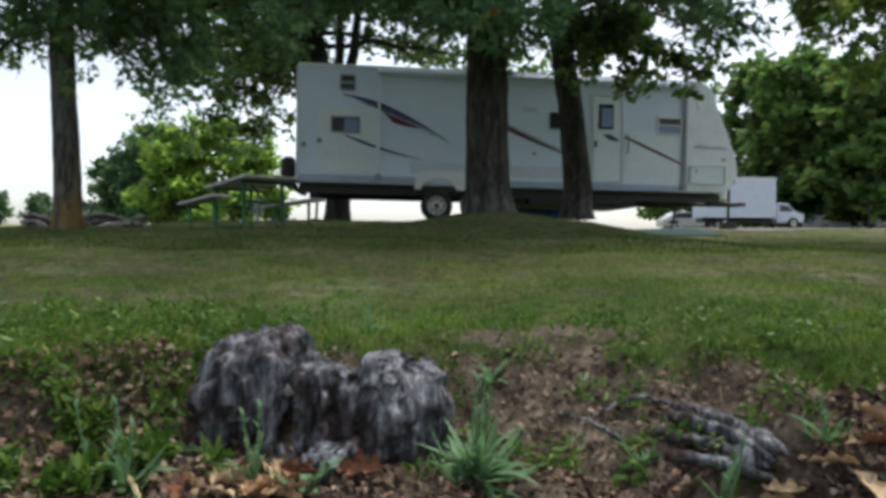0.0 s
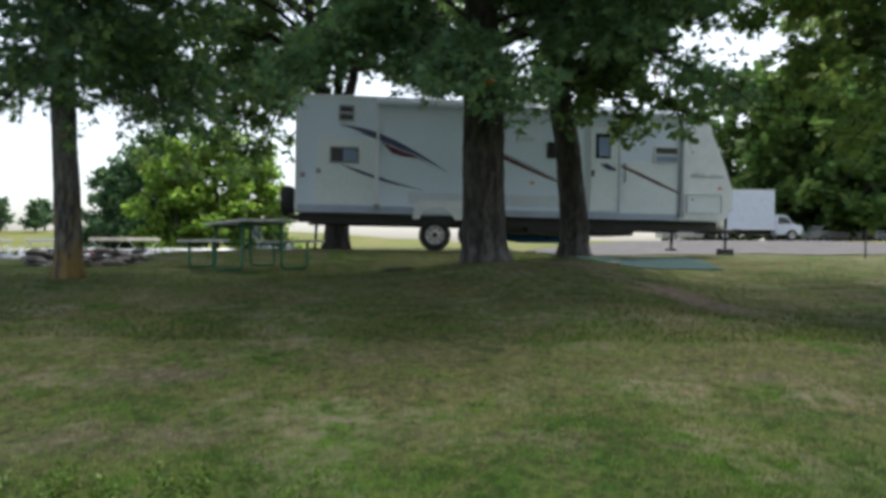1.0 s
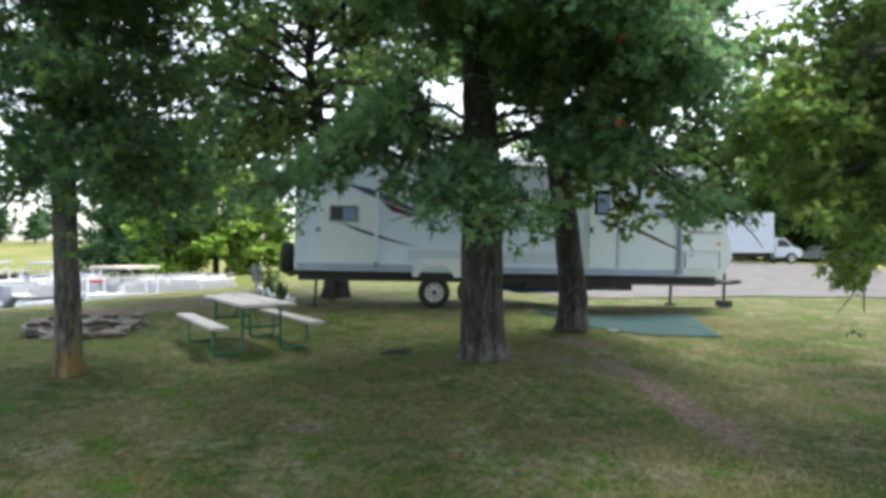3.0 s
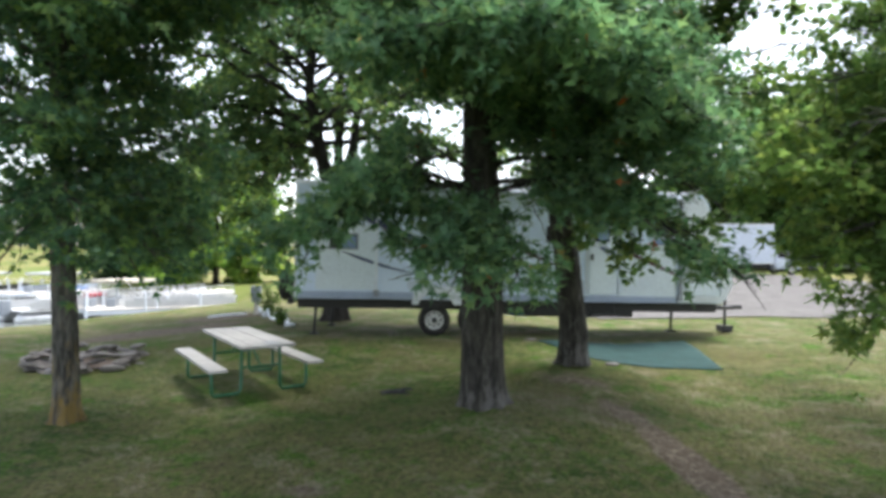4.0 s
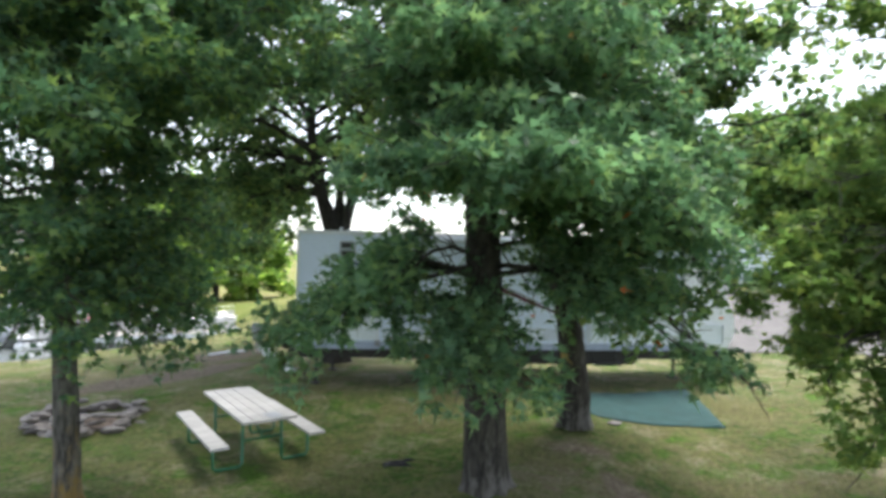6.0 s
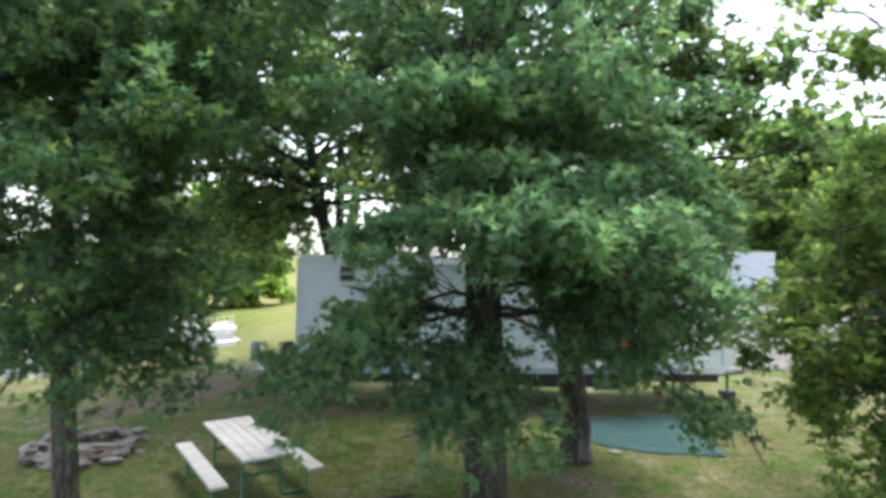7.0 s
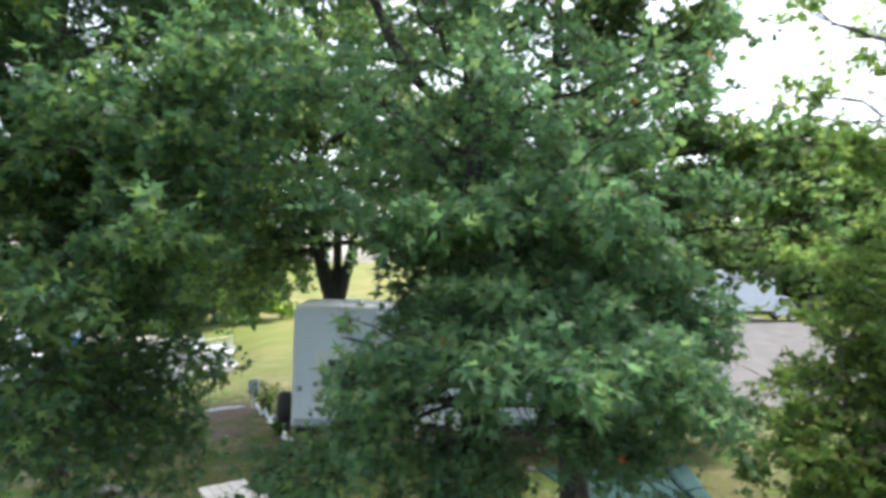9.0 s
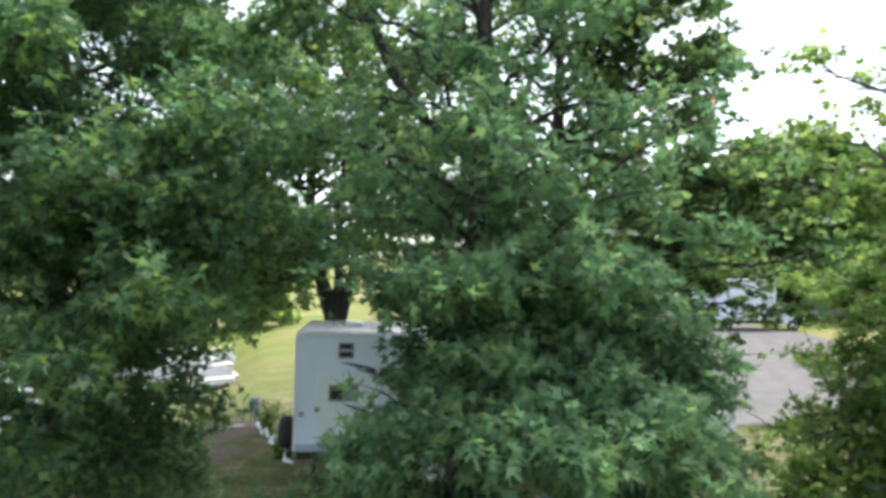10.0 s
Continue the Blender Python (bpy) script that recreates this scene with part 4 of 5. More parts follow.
    for x, y, z, h, share in ((4.0, 9.5, 7.9, 6.6, 0.8), (3.5, 9.5, 7.1, 5.8, 0.9), (4.1, 9.2, 7.2, 5.9, 0.9), (4.8, 9.0, 6.0, 5.0, 0.9), (5.6, 9.2, 5.6, 4.6, 0.9), (4.6, 9.5, 5.5, 4.4, 1.0), (5.6, 9.0, 4.9, 4.2, 0.9), (3.6, 9.2, 4.6, 4.0, 0.6), (3.9, 8.8, 3.4, 3.6, 0.5), (5.2, 9.0, 4.2, 3.9, 0.9), (3.8, 9.0, 5.1, 4.2, 0.9), (3.9, 8.8, 4.1, 3.8, 0.8), (1.9, 8.6, 1.95, 3.2, 0.9), (2.9, 8.6, 1.9, 3.2, 0.9), (2.4, 8.8, 2.15, 3.3, 0.8), (1.4, 9.0, 2.3, 3.3, 0.7)):
        limbs.append((h, (x - bx2, y - by2, z - bz2), 0.06, share))
    limbs += ring_of_limbs(rng, 5.6, 9.0, 9, 2.9, 2.6, 0.4, share=0.9, turn0=-35, arc=60)
    limbs += ring_of_limbs(rng, 4.4, 11.0, 32, 3.8, 1.6, 0.4, share=0.65)
    t2 = tree("oak_tree", (bx2, by2, bz2), "leaning oak with dark ridged bark beside the mat", [(0, 0, 0), (0.01, 0, 0.6), (-0.12, 0, 1.9), (-0.3, 0.05, 3.2), (-0.35, 0.1, 5.5), (-0.3, 0.1, 8), (-0.2, 0.1, 11)], [0.235, 0.23, 0.21, 0.2, 0.14, 0.09, 0.03], limbs, 50000, 0.13, LEAF_WARM, BARK_A, 22, 0.35, SIMPLE, loose=0.08, gaps=[((1.5, -1.5, 2.85), (0.75, 1.6, 0.42)), ((-2.9, -1.6, 7.8), (0.55, 1.5, 0.9)), ((2.4, -1.6, 5.1), (1.0, 1.5, 0.5)), ((0.9, -2.0, 7.5), (0.45, 3, 1.0)), ((-0.7, -2.0, 7.2), (0.45, 3, 0.42)), ((1.2, -2.0, 6.2), (0.5, 2.5, 0.38))], twig_reach=0.7)
    trunk_mesh([(-0.35, 0.1, 5.6), (-1.5, -0.2, 6.5), (-2.7, -0.5, 7.5), (-3.15, -0.5, 8.2), (-3.6, -0.6, 9.2)], [0.15, 0.135, 0.12, 0.11, 0.08], 0, BARK_A, t2, 33, 14, "stem")
    # slender oak with orange lichen
    bx3, by3, bz3 = -4.8, 7.65, -0.47

    def rel3(x, y, z):
        return (x - bx3, y - by3, z - bz3)

    limbs = [
        (3.0, rel3(-3.4, 7.1, 1.65), 0.1, 0.8), (2.6, rel3(-4.4, 6.9, 1.35), 0.16, 0.7), (2.7, rel3(-5.3, 7.0, 1.45), 0.16, 0.7), (2.7, rel3(-3.9, 7.6, 1.5), 0.16, 0.7), (2.8, rel3(-4.0, 8.4, 1.7), 0.14, 0.7), (2.7, rel3(-5.9, 7.9, 1.7), 0.14, 0.6), (3.1, rel3(-3.6, 8.8, 1.95), 0.1, 0.8), (2.9, rel3(-4.1, 6.4, 1.95), 0.1, 0.8), (2.9, rel3(-5.6, 6.6, 1.9), 0.1, 0.7),
        (3.4, rel3(-3.4, 6.8, 2.3), 0.1, 1.0), (3.1, rel3(-3.75, 8.0, 1.8), 0.14, 0.6), (3.4, rel3(-3.6, 8.2, 2.4), 0.1, 1.0), (3.3, rel3(-3.9, 5.5, 2.9), 0.1, 1.1), (3.6, rel3(-5.4, 5.6, 2.8), 0.1, 0.9),
        (4.2, rel3(-3.2, 5.0, 3.9), 0.08, 1.2), (4.3, rel3(-2.4, 5.3, 4.5), 0.06, 1.2), (4.5, rel3(-2.7, 6.2, 4.5), 0.06, 1.1), (4.0, rel3(-3.2, 7.4, 3.7), 0.08, 1.1), (4.6, rel3(-4.6, 5.1, 4.5), 0.06, 1.0),
        (5.2, rel3(-1.8, 6.1, 5.3), 0.04, 1.0), (5.4, rel3(-3.1, 5.3, 5.6), 0.04, 1.0), (5.6, rel3(-2.2, 7.4, 5.8), 0.04, 1.0), (5.0, rel3(-5.6, 5.6, 5.2), 0.04, 0.9),
    ]
    limbs += ring_of_limbs(rng, 2.9, 5.4, 20, 1.7, 2.2, -0.6, share=0.7, turn0=20)
    limbs += ring_of_limbs(rng, 5.0, 10.8, 36, 3.6, 1.6, 0.3, share=1.35)
    tree("oak_tree", (bx3, by3, bz3), "slender oak with orange lichen round its foot", [(0, 0, 0), (0.0, 0, 0.5), (-0.06, 0.0, 2.2), (-0.12, 0.02, 4.5), (-0.1, 0, 7.5), (0, 0, 11)], [0.155, 0.148, 0.135, 0.11, 0.07, 0.02], limbs, 118000, 0.112, LEAF_LEFT, BARK_C, 23, 0.35, loose=0.4, twig_reach=0.75, spread_leaf=0.15, gaps=[(rel3(-1.0, 6.4, 4.1), (0.45, 1.5, 1.3))])
    # forked tree behind the trailer
    bx4, by4, bz4 = -2.95, 16.6, -0.2
    limbs = [(4.6, (-3.2, 3.0, 2.7), 0.2, 1.3), (4.7, (-4.2, 2.6, 2.6), 0.2, 1.3), (4.8, (-2.2, 3.4, 3.2), 0.16, 1.2), (4.6, (-5.2, 2.2, 2.5), 0.22, 1.3), (4.7, (-2.9, -2.6, 3.2), 0.16, 1.2), (4.9, (-4.2, -2.2, 3.4), 0.16, 1.2), (4.8, (-1.6, -2.4, 3.5), 0.14, 1.0), (5.0, (-6.2, 1.8, 2.8), 0.2, 0.8), (5.2, (-7.0, 2.8, 3.0), 0.2, 0.8), (5.0, (-3.6, 4.2, 2.9), 0.2, 0.8), (5.4, (-6.0, -1.6, 4.2), 0.16, 0.9)]
    limbs += ring_of_limbs(rng, 4.9, 7.5, 22, 5.6, 6.2, -1.2, share=1.1)
    limbs += ring_of_limbs(rng, 7.0, 13.0, 30, 6.2, 2.4, -0.4, share=1.0)
    t4 = tree("maple_tree", (bx4, by4, bz4), "forked shade tree behind the travel trailer", [(0, 0, 0), (0, 0, 1), (-0.02, 0, 3.4), (-0.45, 0, 4.6), (-0.8, 0.1, 6.5), (-0.7, 0.2, 9), (-0.4, 0.2, 12.5)], [0.34, 0.31, 0.29, 0.17, 0.13, 0.09, 0.03], limbs, 58000, 0.162, LEAF_WARM, BARK_DARK, 24, 0.3, SIMPLE, loose=0.5, twig_reach=0.8, spread_leaf=0.14, gaps=[((0.75, -1.0, 4.7), (1.1, 6.0, 0.75)), ((-0.7, -3.0, 5.3), (0.6, 3.0, 0.5))])
    trunk_mesh([(0, 0, 3.2), (0.05, 0, 4.6), (0.06, 0.1, 6.5), (0.2, 0.2, 9)], [0.2, 0.12, 0.1, 0.04], 0, BARK_DARK, t4, 31, 16, "stem")
    trunk_mesh([(0.02, 0, 3.2), (0.45, 0, 4.8), (0.6, 0.1, 6.5), (1.1, 0.2, 9)], [0.2, 0.13, 0.1, 0.04], 0, BARK_DARK, t4, 32, 16, "stem")
    # oak beyond the edge of the lawn
    bx5, by5, bz5 = 7.2, 6.9, -0.75

    def rel5(x, y, z):
        return (x - bx5, y - by5, z - bz5)

    limbs = [
        (3.0, rel5(3.9, 5.4, 0.95), 0.14, 0.8), (3.1, rel5(4.0, 5.3, 1.3), 0.12, 0.9), (3.3, rel5(3.7, 5.7, 1.9), 0.12, 0.9), (3.4, rel5(3.5, 5.9, 2.3), 0.1, 1.0),
        (3.6, rel5(3.3, 5.9, 2.6), 0.08, 1.1), (3.7, rel5(3.6, 4.9, 2.8), 0.08, 1.1), (3.9, rel5(3.5, 6.2, 3.0), 0.06, 1.0), (4.2, rel5(4.0, 6.2, 3.5), 0.05, 0.6),
        (3.5, rel5(3.9, 4.7, 2.2), 0.08, 1.0), (3.8, rel5(4.3, 4.6, 2.9), 0.06, 1.0), (4.3, rel5(4.7, 5.6, 3.7), 0.05, 0.4), (4.4, rel5(4.9, 7.0, 4.2), 0.05, 0.4), (4.8, rel5(5.2, 6.6, 4.7), 0.04, 0.4), (3.3, rel5(4.6, 5.0, 1.4), 0.1, 0.9), (3.2, rel5(3.55, 5.6, 1.55), 0.12, 1.0), (3.2, rel5(4.1, 6.0, 1.6), 0.1, 1.0), (3.3, rel5(3.95, 6.6, 1.9), 0.1, 1.0), (3.2, rel5(4.2, 5.7, 1.5), 0.1, 0.9), (6.6, rel5(3.7, 6.0, 6.9), 0.02, 0.3), (6.9, rel5(4.4, 5.6, 7.2), 0.02, 0.3), (6.3, rel5(4.8, 6.5, 6.5), 0.02, 0.3), (4.2, rel5(6.0, 9.2, 3.4), 0.05, 0.6), (4.0, rel5(5.6, 8.5, 3.0), 0.05, 0.6),
        (4.6, rel5(4.5, 6.4, 4.2), 0.05, 0.7), (4.0, rel5(4.55, 6.4, 3.4), 0.05, 0.7), (3.8, rel5(3.9, 7.3, 2.9), 0.05, 0.6), (4.2, rel5(4.1, 7.0, 3.8), 0.05, 0.6), (4.6, rel5(5.0, 7.5, 4.6), 0.05, 0.6), (6.4, rel5(4.7, 7.4, 6.1), 0.03, 0.6), (6.6, rel5(5.3, 7.6, 6.5), 0.03, 0.6), (6.2, rel5(5.8, 7.9, 5.9), 0.03, 0.6), (6.0, rel5(5.0, 7.9, 5.6), 0.03, 0.5), (7.0, rel5(5.9, 7.2, 7.0), 0.02, 0.5), (5.9, rel5(4.2, 7.0, 5.7), 0.03, 0.6), (5.6, rel5(4.9, 6.9, 5.4), 0.03, 0.6), (5.5, rel5(5.5, 7.4, 5.2), 0.03, 0.6), (6.4, rel5(4.5, 7.6, 6.4), 0.03, 0.7),
        # limbs mostly out of view, added to cast shade on the right lawn
        (5.0, rel5(7.6, 11.0, 4.5), 0.06, 1.1), (5.4, rel5(8.4, 11.5, 5.2), 0.05, 1.1), (5.6, rel5(8.8, 10.0, 5.5), 0.05, 1.1), (4.8, rel5(6.9, 10.5, 4.2), 0.06, 1.1), (5.2, rel5(9.5, 9.5, 5.0), 0.05, 1.1), (4.8, rel5(7.2, 12.2, 4.4), 0.06, 1.1), (5.6, rel5(8.0, 9.0, 5.5), 0.05, 1.1), (6.6, rel5(4.9, 7.0, 7.0), 0.02, 0.4),
    ]
    limbs += ring_of_limbs(rng, 3.6, 6.5, 12, 2.6, 2.0, 0.2, share=0.7, turn0=-100, arc=200)
    limbs += ring_of_limbs(rng, 6.0, 9.0, 7, 1.8, 0.8, 0.3, share=0.15)
    # outer crown, unseen from the camera, added for its shade
    limbs += ring_of_limbs(rng, 3.8, 8.5, 16, 3.2, 2.0, 0.2, share=0.8, turn0=-75, arc=150)
    tree("oak_tree", (bx5, by5, bz5), "spreading oak with branches hanging over the lawn", [(0, 0, 0), (0, 0, 1), (0.05, 0, 3), (0.1, 0, 6), (0.1, 0, 10)], [0.27, 0.25, 0.22, 0.14, 0.03], limbs, 106000, 0.112, LEAF_RIGHT, BARK_A, 25, 0.4, loose=0.12, gaps=[(rel5(4.6, 8.5, 4.9), (0.9, 1.5, 0.42))])


build_near_trees()


def far_tree(name, x, y, tall, wide, seed, mat, label, leaves=5000, size=0.35, low=0.15, group="", lean=0.0):
    rng = np.random.default_rng(seed)
    z = on_ground(x, y) - 0.05
    limbs = ring_of_limbs(rng, tall * low + 0.4, tall * 0.9, 20, wide, wide * 0.3, -0.1 * wide, share=1.0, turn0=seed * 31 % 360)
    tree(name, (x, y, z), label, [(0, 0, 0), (0.1, 0, tall * 0.3), (lean, 0.1, tall * 0.6), (lean, 0, tall)], [0.025 * tall, 0.02 * tall, 0.012 * tall, 0.03], limbs, leaves, size, mat, BARK_DARK, seed, 0.3, SIMPLE, twig_reach=wide * 0.28, group=group, spread_leaf=0.09 * wide, sides=10, per_limb=7.0 / max(1.0, wide), twig_sides=3)


def build_far_trees():
    for n, (x, y, tall, wide, mat) in enumerate(((-24.5, 52, 9.5, 4.6, LEAF_FAR), (-27.5, 54, 9.0, 4.2, LEAF_FAR), (-18.6, 49, 10.5, 4.0, LEAF_LIME), (-16.2, 52, 9.0, 3.4, LEAF_LIME), (-21.0, 47, 9.0, 3.6, LEAF_LIME), (-30.5, 56, 8.0, 3.6, LEAF_FAR))):
        far_tree("lakeside_tree", x, y, tall, wide, 40 + n, mat, "sunlit lime-green tree on the far lake shore" if mat is LEAF_LIME else "dark leafy tree on the far lake shore", 6500, 0.41, 0.02, "lakeside trees")
    for n, (x, y, tall, wide) in enumerate(((-83, 112, 6.5, 2.6), (-78.5, 118, 6.0, 2.4), (-75, 110, 5.5, 2.2), (-92, 120, 7, 3), (-66, 125, 7, 3.5))):
        far_tree("field_tree", x, y, tall, wide, 50 + n, LEAF_FAR, "small round tree standing in the far field", 1600, 0.5, 0.12, "field trees")
    spots = [(27, 46, 15, 5.5), (33, 50, 17, 6.5), (29, 56, 18, 6.5), (38, 46, 16, 6), (42, 54, 17, 7), (35, 60, 19, 7), (48, 50, 16, 6.5), (25, 62, 15, 6), (44, 64, 18, 7), (30, 40, 13, 4.5)]
    for n, (x, y, tall, wide) in enumerate(spots):
        far_tree("wood_tree", x + 4, y + 8, tall, wide, 60 + n, LEAF_WOOD, "dark leafy tree at the edge of the wood", 7200, 0.7, 0.03, "edge of the wood")


build_far_trees()


# picnic table
def build_table():
    t = thing("picnic_table", pose(-3.21, 9.78, on_ground(-3.21, 9.78) - 0.01, 0, 0, -55.6), "picnic table with white boards on a green pipe frame", "picnic table")
    long, rng = 2.42, random.Random(3)
    for n, y in enumerate((-0.325, -0.163, 0.0, 0.163, 0.325)):
        part("top_board", box((long, 0.155, 0.04), (rng.uniform(-0.01, 0.01), y, 0.75 + rng.uniform(-0.003, 0.003)), 0.008), TABLE_TOP, t)
    part("stain", box((0.34, 0.2, 0.002), (1.0, 0.1, 0.7735), 0.0), SCRIPT_GREY, t, "grey worn patch on the boards")
    for y in (-0.72, 0.72):
        b = part("bench_board", box((long, 0.25, 0.04), (0, y, 0.45), 0.008), TABLE_TOP, t, "white bench board")
    for x in (-0.8, 0.8):
        for y in (-1, 1):
            part("leg", tube([(x, y * 0.29, 0.72), (x, y * 0.3, 0.07), (x, y * 0.34, 0.025), (x, y * 0.68, 0.025), (x, y * 0.72, 0.07), (x, y * 0.72, 0.43)], 0.024, 10), GREEN_STEEL, t, "bent green pipe leg", True)
        part("cross_pipe", tube([(x, -0.36, 0.71), (x, 0.36, 0.71)], 0.022, 10), GREEN_STEEL, t)
        part("cross_pipe", tube([(x, -0.28, 0.4), (x, 0.28, 0.4)], 0.02, 10), GREEN_STEEL, t)
        part("brace", tube([(x, 0, 0.4), (x * 0.25, 0, 0.71)], 0.017, 8), GREEN_STEEL, t, "green diagonal brace")


build_table()


def stone(rng, r):
    b = bmesh.new()
    bmesh.ops.create_icosphere(b, subdivisions=2, radius=r)
    sx, sy, sz, o = rng.uniform(1.0, 1.8), rng.uniform(0.8, 1.3), rng.uniform(0.28, 0.55), rng.uniform(0, 99)
    for v in b.verts:
        k = 1 + 0.3 * noise.noise(v.co / r * 1.1 + Vector((o, 0, 0))) + 0.1 * noise.noise(v.co / r * 3 + Vector((0, o, 0)))
        v.co = Vector((v.co.x * sx, v.co.y * sy, v.co.z * sz)) * k
    return b


def build_fire_ring():
    z = on_ground(-6.75, 11.3)
    ring = thing("fire_ring", Matrix.Translation((-6.75, 11.3, z)), "ring of piled grey field stones on the lawn", "fire pit")
    rng = random.Random(8)
    for n in range(51):
        a = n * 2 * math.pi / 17 + rng.uniform(-0.1, 0.1)
        level = n // 17
        r = rng.uniform(0.72, 1.12) - 0.08 * level
        s = rng.uniform(0.1, 0.21) * (1 - 0.15 * level)
        st = part("stone", stone(rng, s), ROCK, ring)
        st.matrix_local = pose(r * math.cos(a), r * math.sin(a) * 0.9, s * 0.25 + level * rng.uniform(0.07, 0.13), rng.uniform(-15, 15), rng.uniform(-15, 15), rng.uniform(0, 360))
    ash = part("ash_bed", ring_profile([(0.75, 0.02), (0.4, 0.05), (0.001, 0.04)], 20), SOIL, ring, "dark ash bed")
    ash.matrix_local = pose(0, 0, 0, 90, 0, 0)


build_fire_ring()


# mat in front of the trailer door
def build_mat():
    a, b, c, d = np.array((2.05, 13.2)), np.array((5.6, 13.9)), np.array((5.36, 11.42)), np.array((3.0, 11.65))
    nx, ny = 30, 22
    v = []
    for j in range(ny):
        for i in range(nx):
            s, k = i / (nx - 1), j / (ny - 1)
            p = (d + (c - d) * s) * (1 - k) + (a + (b - a) * s) * k
            p = p + (0.015 * math.sin(i * 0.9), 0.015 * math.sin(j * 1.3))
            v.append((p[0], p[1], on_ground(*p) + 0.02 + 0.008 * noise.noise((p[0] * 3, p[1] * 3, 0))))
    index = np.arange(nx * ny).reshape(ny, nx)
    f = np.stack([index[:-1, :-1], index[:-1, 1:], index[1:, 1:], index[1:, :-1]], -1).reshape(-1, 4)
    ob = raw("outdoor_mat", v, f, MAT_TEAL, smooth=True)
    ob.modifiers.new("thickness", "SOLIDIFY").thickness = 0.008
    tagged(ob, "teal woven outdoor mat spread on the lawn by the trailer", "mat")


build_mat()



# stump, roots and small plants on the bank
def stump_lobe(cx, cy, wide, deep, low, top, seed, overhang=0.0, slope=0.0, around=88, rows=48):
    """A rotted upright piece of the stump: split lengthwise, crumbling on top."""
    verts = []
    for j in range(rows):
        f = j / (rows - 1)
        for i in range(around):
            a = 2 * math.pi * i / around
            c, s = math.cos(a), math.sin(a)
            if f < 0.72:
                k = f / 0.72
                h, grow = k, 1.0 + 0.45 * (1 - k) ** 3 + overhang * math.sin(k * 3.1) * k
            else:
                k = (f - 0.72) / 0.28
                h, grow = 1.0 + 0.1 * math.sin(k * 1.6), max(0.02, math.cos(k * 1.5))
            split = abs(noise.noise((c * 1.7 + seed, s * 1.7 + f * 0.5, f * 1.1)))
            fine = abs(noise.noise((c * 7 + seed + f, s * 7, f * 2.2)))
            hollow = max(0.0, noise.noise((c * 1.4 - seed, s * 1.4, f * 2.4)) - 0.05)
            grow *= 0.86 + 0.6 * split + 0.5 * fine - 0.9 * hollow * (1 - f)
            p = Vector((wide * c * grow, deep * s * grow, low + (top - low) * h))
            q = p + Vector((seed, 0, 0))
            p += 0.028 * Vector((noise.noise(q * 16), noise.noise(q * 16 + Vector((0, 7, 0))), 0.8 * noise.noise(q * 16 + Vector((0, 0, 9)))))
            p += 0.018 * Vector((noise.noise(q * 42), noise.noise(q * 42 + Vector((0, 7, 0))), noise.noise(q * 42 + Vector((0, 0, 9)))))
            verts.append((cx + p.x, cy + p.y, p.z + slope * p.x))
    i, j = np.arange(around)[None, :], np.arange(rows - 1)[:, None]
    n = (i + 1) % around
    faces = np.stack([j * around + i, j * around + n, (j + 1) * around + n, (j + 1) * around + i], -1).reshape(-1, 4)
    return np.array(verts), faces


def build_stump():
    verts, faces, base = [], [], 0
    for lobe in ((-0.455, 1.4, 0.092, 0.085, -1.1, -0.845, 1.0, 0.35, 0.12), (-0.285, 1.25, 0.05, 0.055, -1.12, -0.885, 5.0, -0.1, 0.1), (-0.13, 1.28, 0.08, 0.07, -1.1, -0.875, 9.0, 0.3, -0.12), (-0.41, 1.5, 0.1, 0.08, -1.1, -0.9, 13.0), (-0.235, 1.15, 0.035, 0.04, -1.12, -1.0, 17.0)):
        v, f = stump_lobe(*lobe)
        verts.append(v)
        faces.append(f + base)
        base += len(v)
    ob = raw("tree_stump", np.concatenate(verts), np.concatenate(faces), OLD_WOOD, smooth=True)
    tagged(ob, "rotted grey tree stump with deep splits in the bank", "stump")
    rng = np.random.default_rng(12)
    for n, (x0, y0, x1, y1, r0, lift) in enumerate(((0.335, 1.18, 0.535, 1.085, 0.012, 0.045), (0.375, 1.22, 0.53, 1.09, 0.014, 0.055), (0.415, 1.25, 0.54, 1.09, 0.016, 0.06), (0.445, 1.265, 0.548, 1.092, 0.015, 0.062), (0.475, 1.25, 0.556, 1.09, 0.012, 0.052), (0.5, 1.23, 0.565, 1.09, 0.009, 0.04), (0.4, 1.3, 0.5, 1.14, 0.008, 0.04), (0.2, 1.3, 0.32, 1.2, 0.004, 0.02), (0.26, 1.26, 0.4, 1.3, 0.004, 0.015))):
        line = bend((x0, y0, on_ground(x0, y0) + 0.006), (x1, y1, on_ground(x1, y1) + lift), 0.06, 20, rng, 0.035)
        swell = [r0 * (0.6 + 0.7 * (k / 19) ** 1.5) * (1 - 0.8 * max(0.0, k / 19 - 0.85) / 0.15) for k in range(20)]
        root = part("root", tube(line, swell, 12, 0.6, n * 3.7), OLD_WOOD, None, "", True)
        tagged(root, "weathered grey root showing out of the bank", "root", "exposed roots")


build_stump()


def blade(b, base, way, up, long, wide, arch=0.35):
    """A lance-shaped leaf with a fold, out of a rosette."""
    side = way.cross(up).normalized()
    rows = []
    for k in range(6):
        f = k / 5
        p = base + way * long * f + up * (arch * long * math.sin(f * 2.2) * (1 - 0.5 * f))
        w = wide * (math.sin(math.pi * min(1, 0.12 + f * 0.88)) ** 0.8) * (1.0 if f < 1 else 0.05)
        rows.append([b.verts.new(p - side * w / 2 + up * w * 0.2), b.verts.new(p), b.verts.new(p + side * w / 2 + up * w * 0.2)])
    for one, two in zip(rows, rows[1:]):
        for m in (0, 1):
            b.faces.new((one[m], one[m + 1], two[m + 1], two[m]))


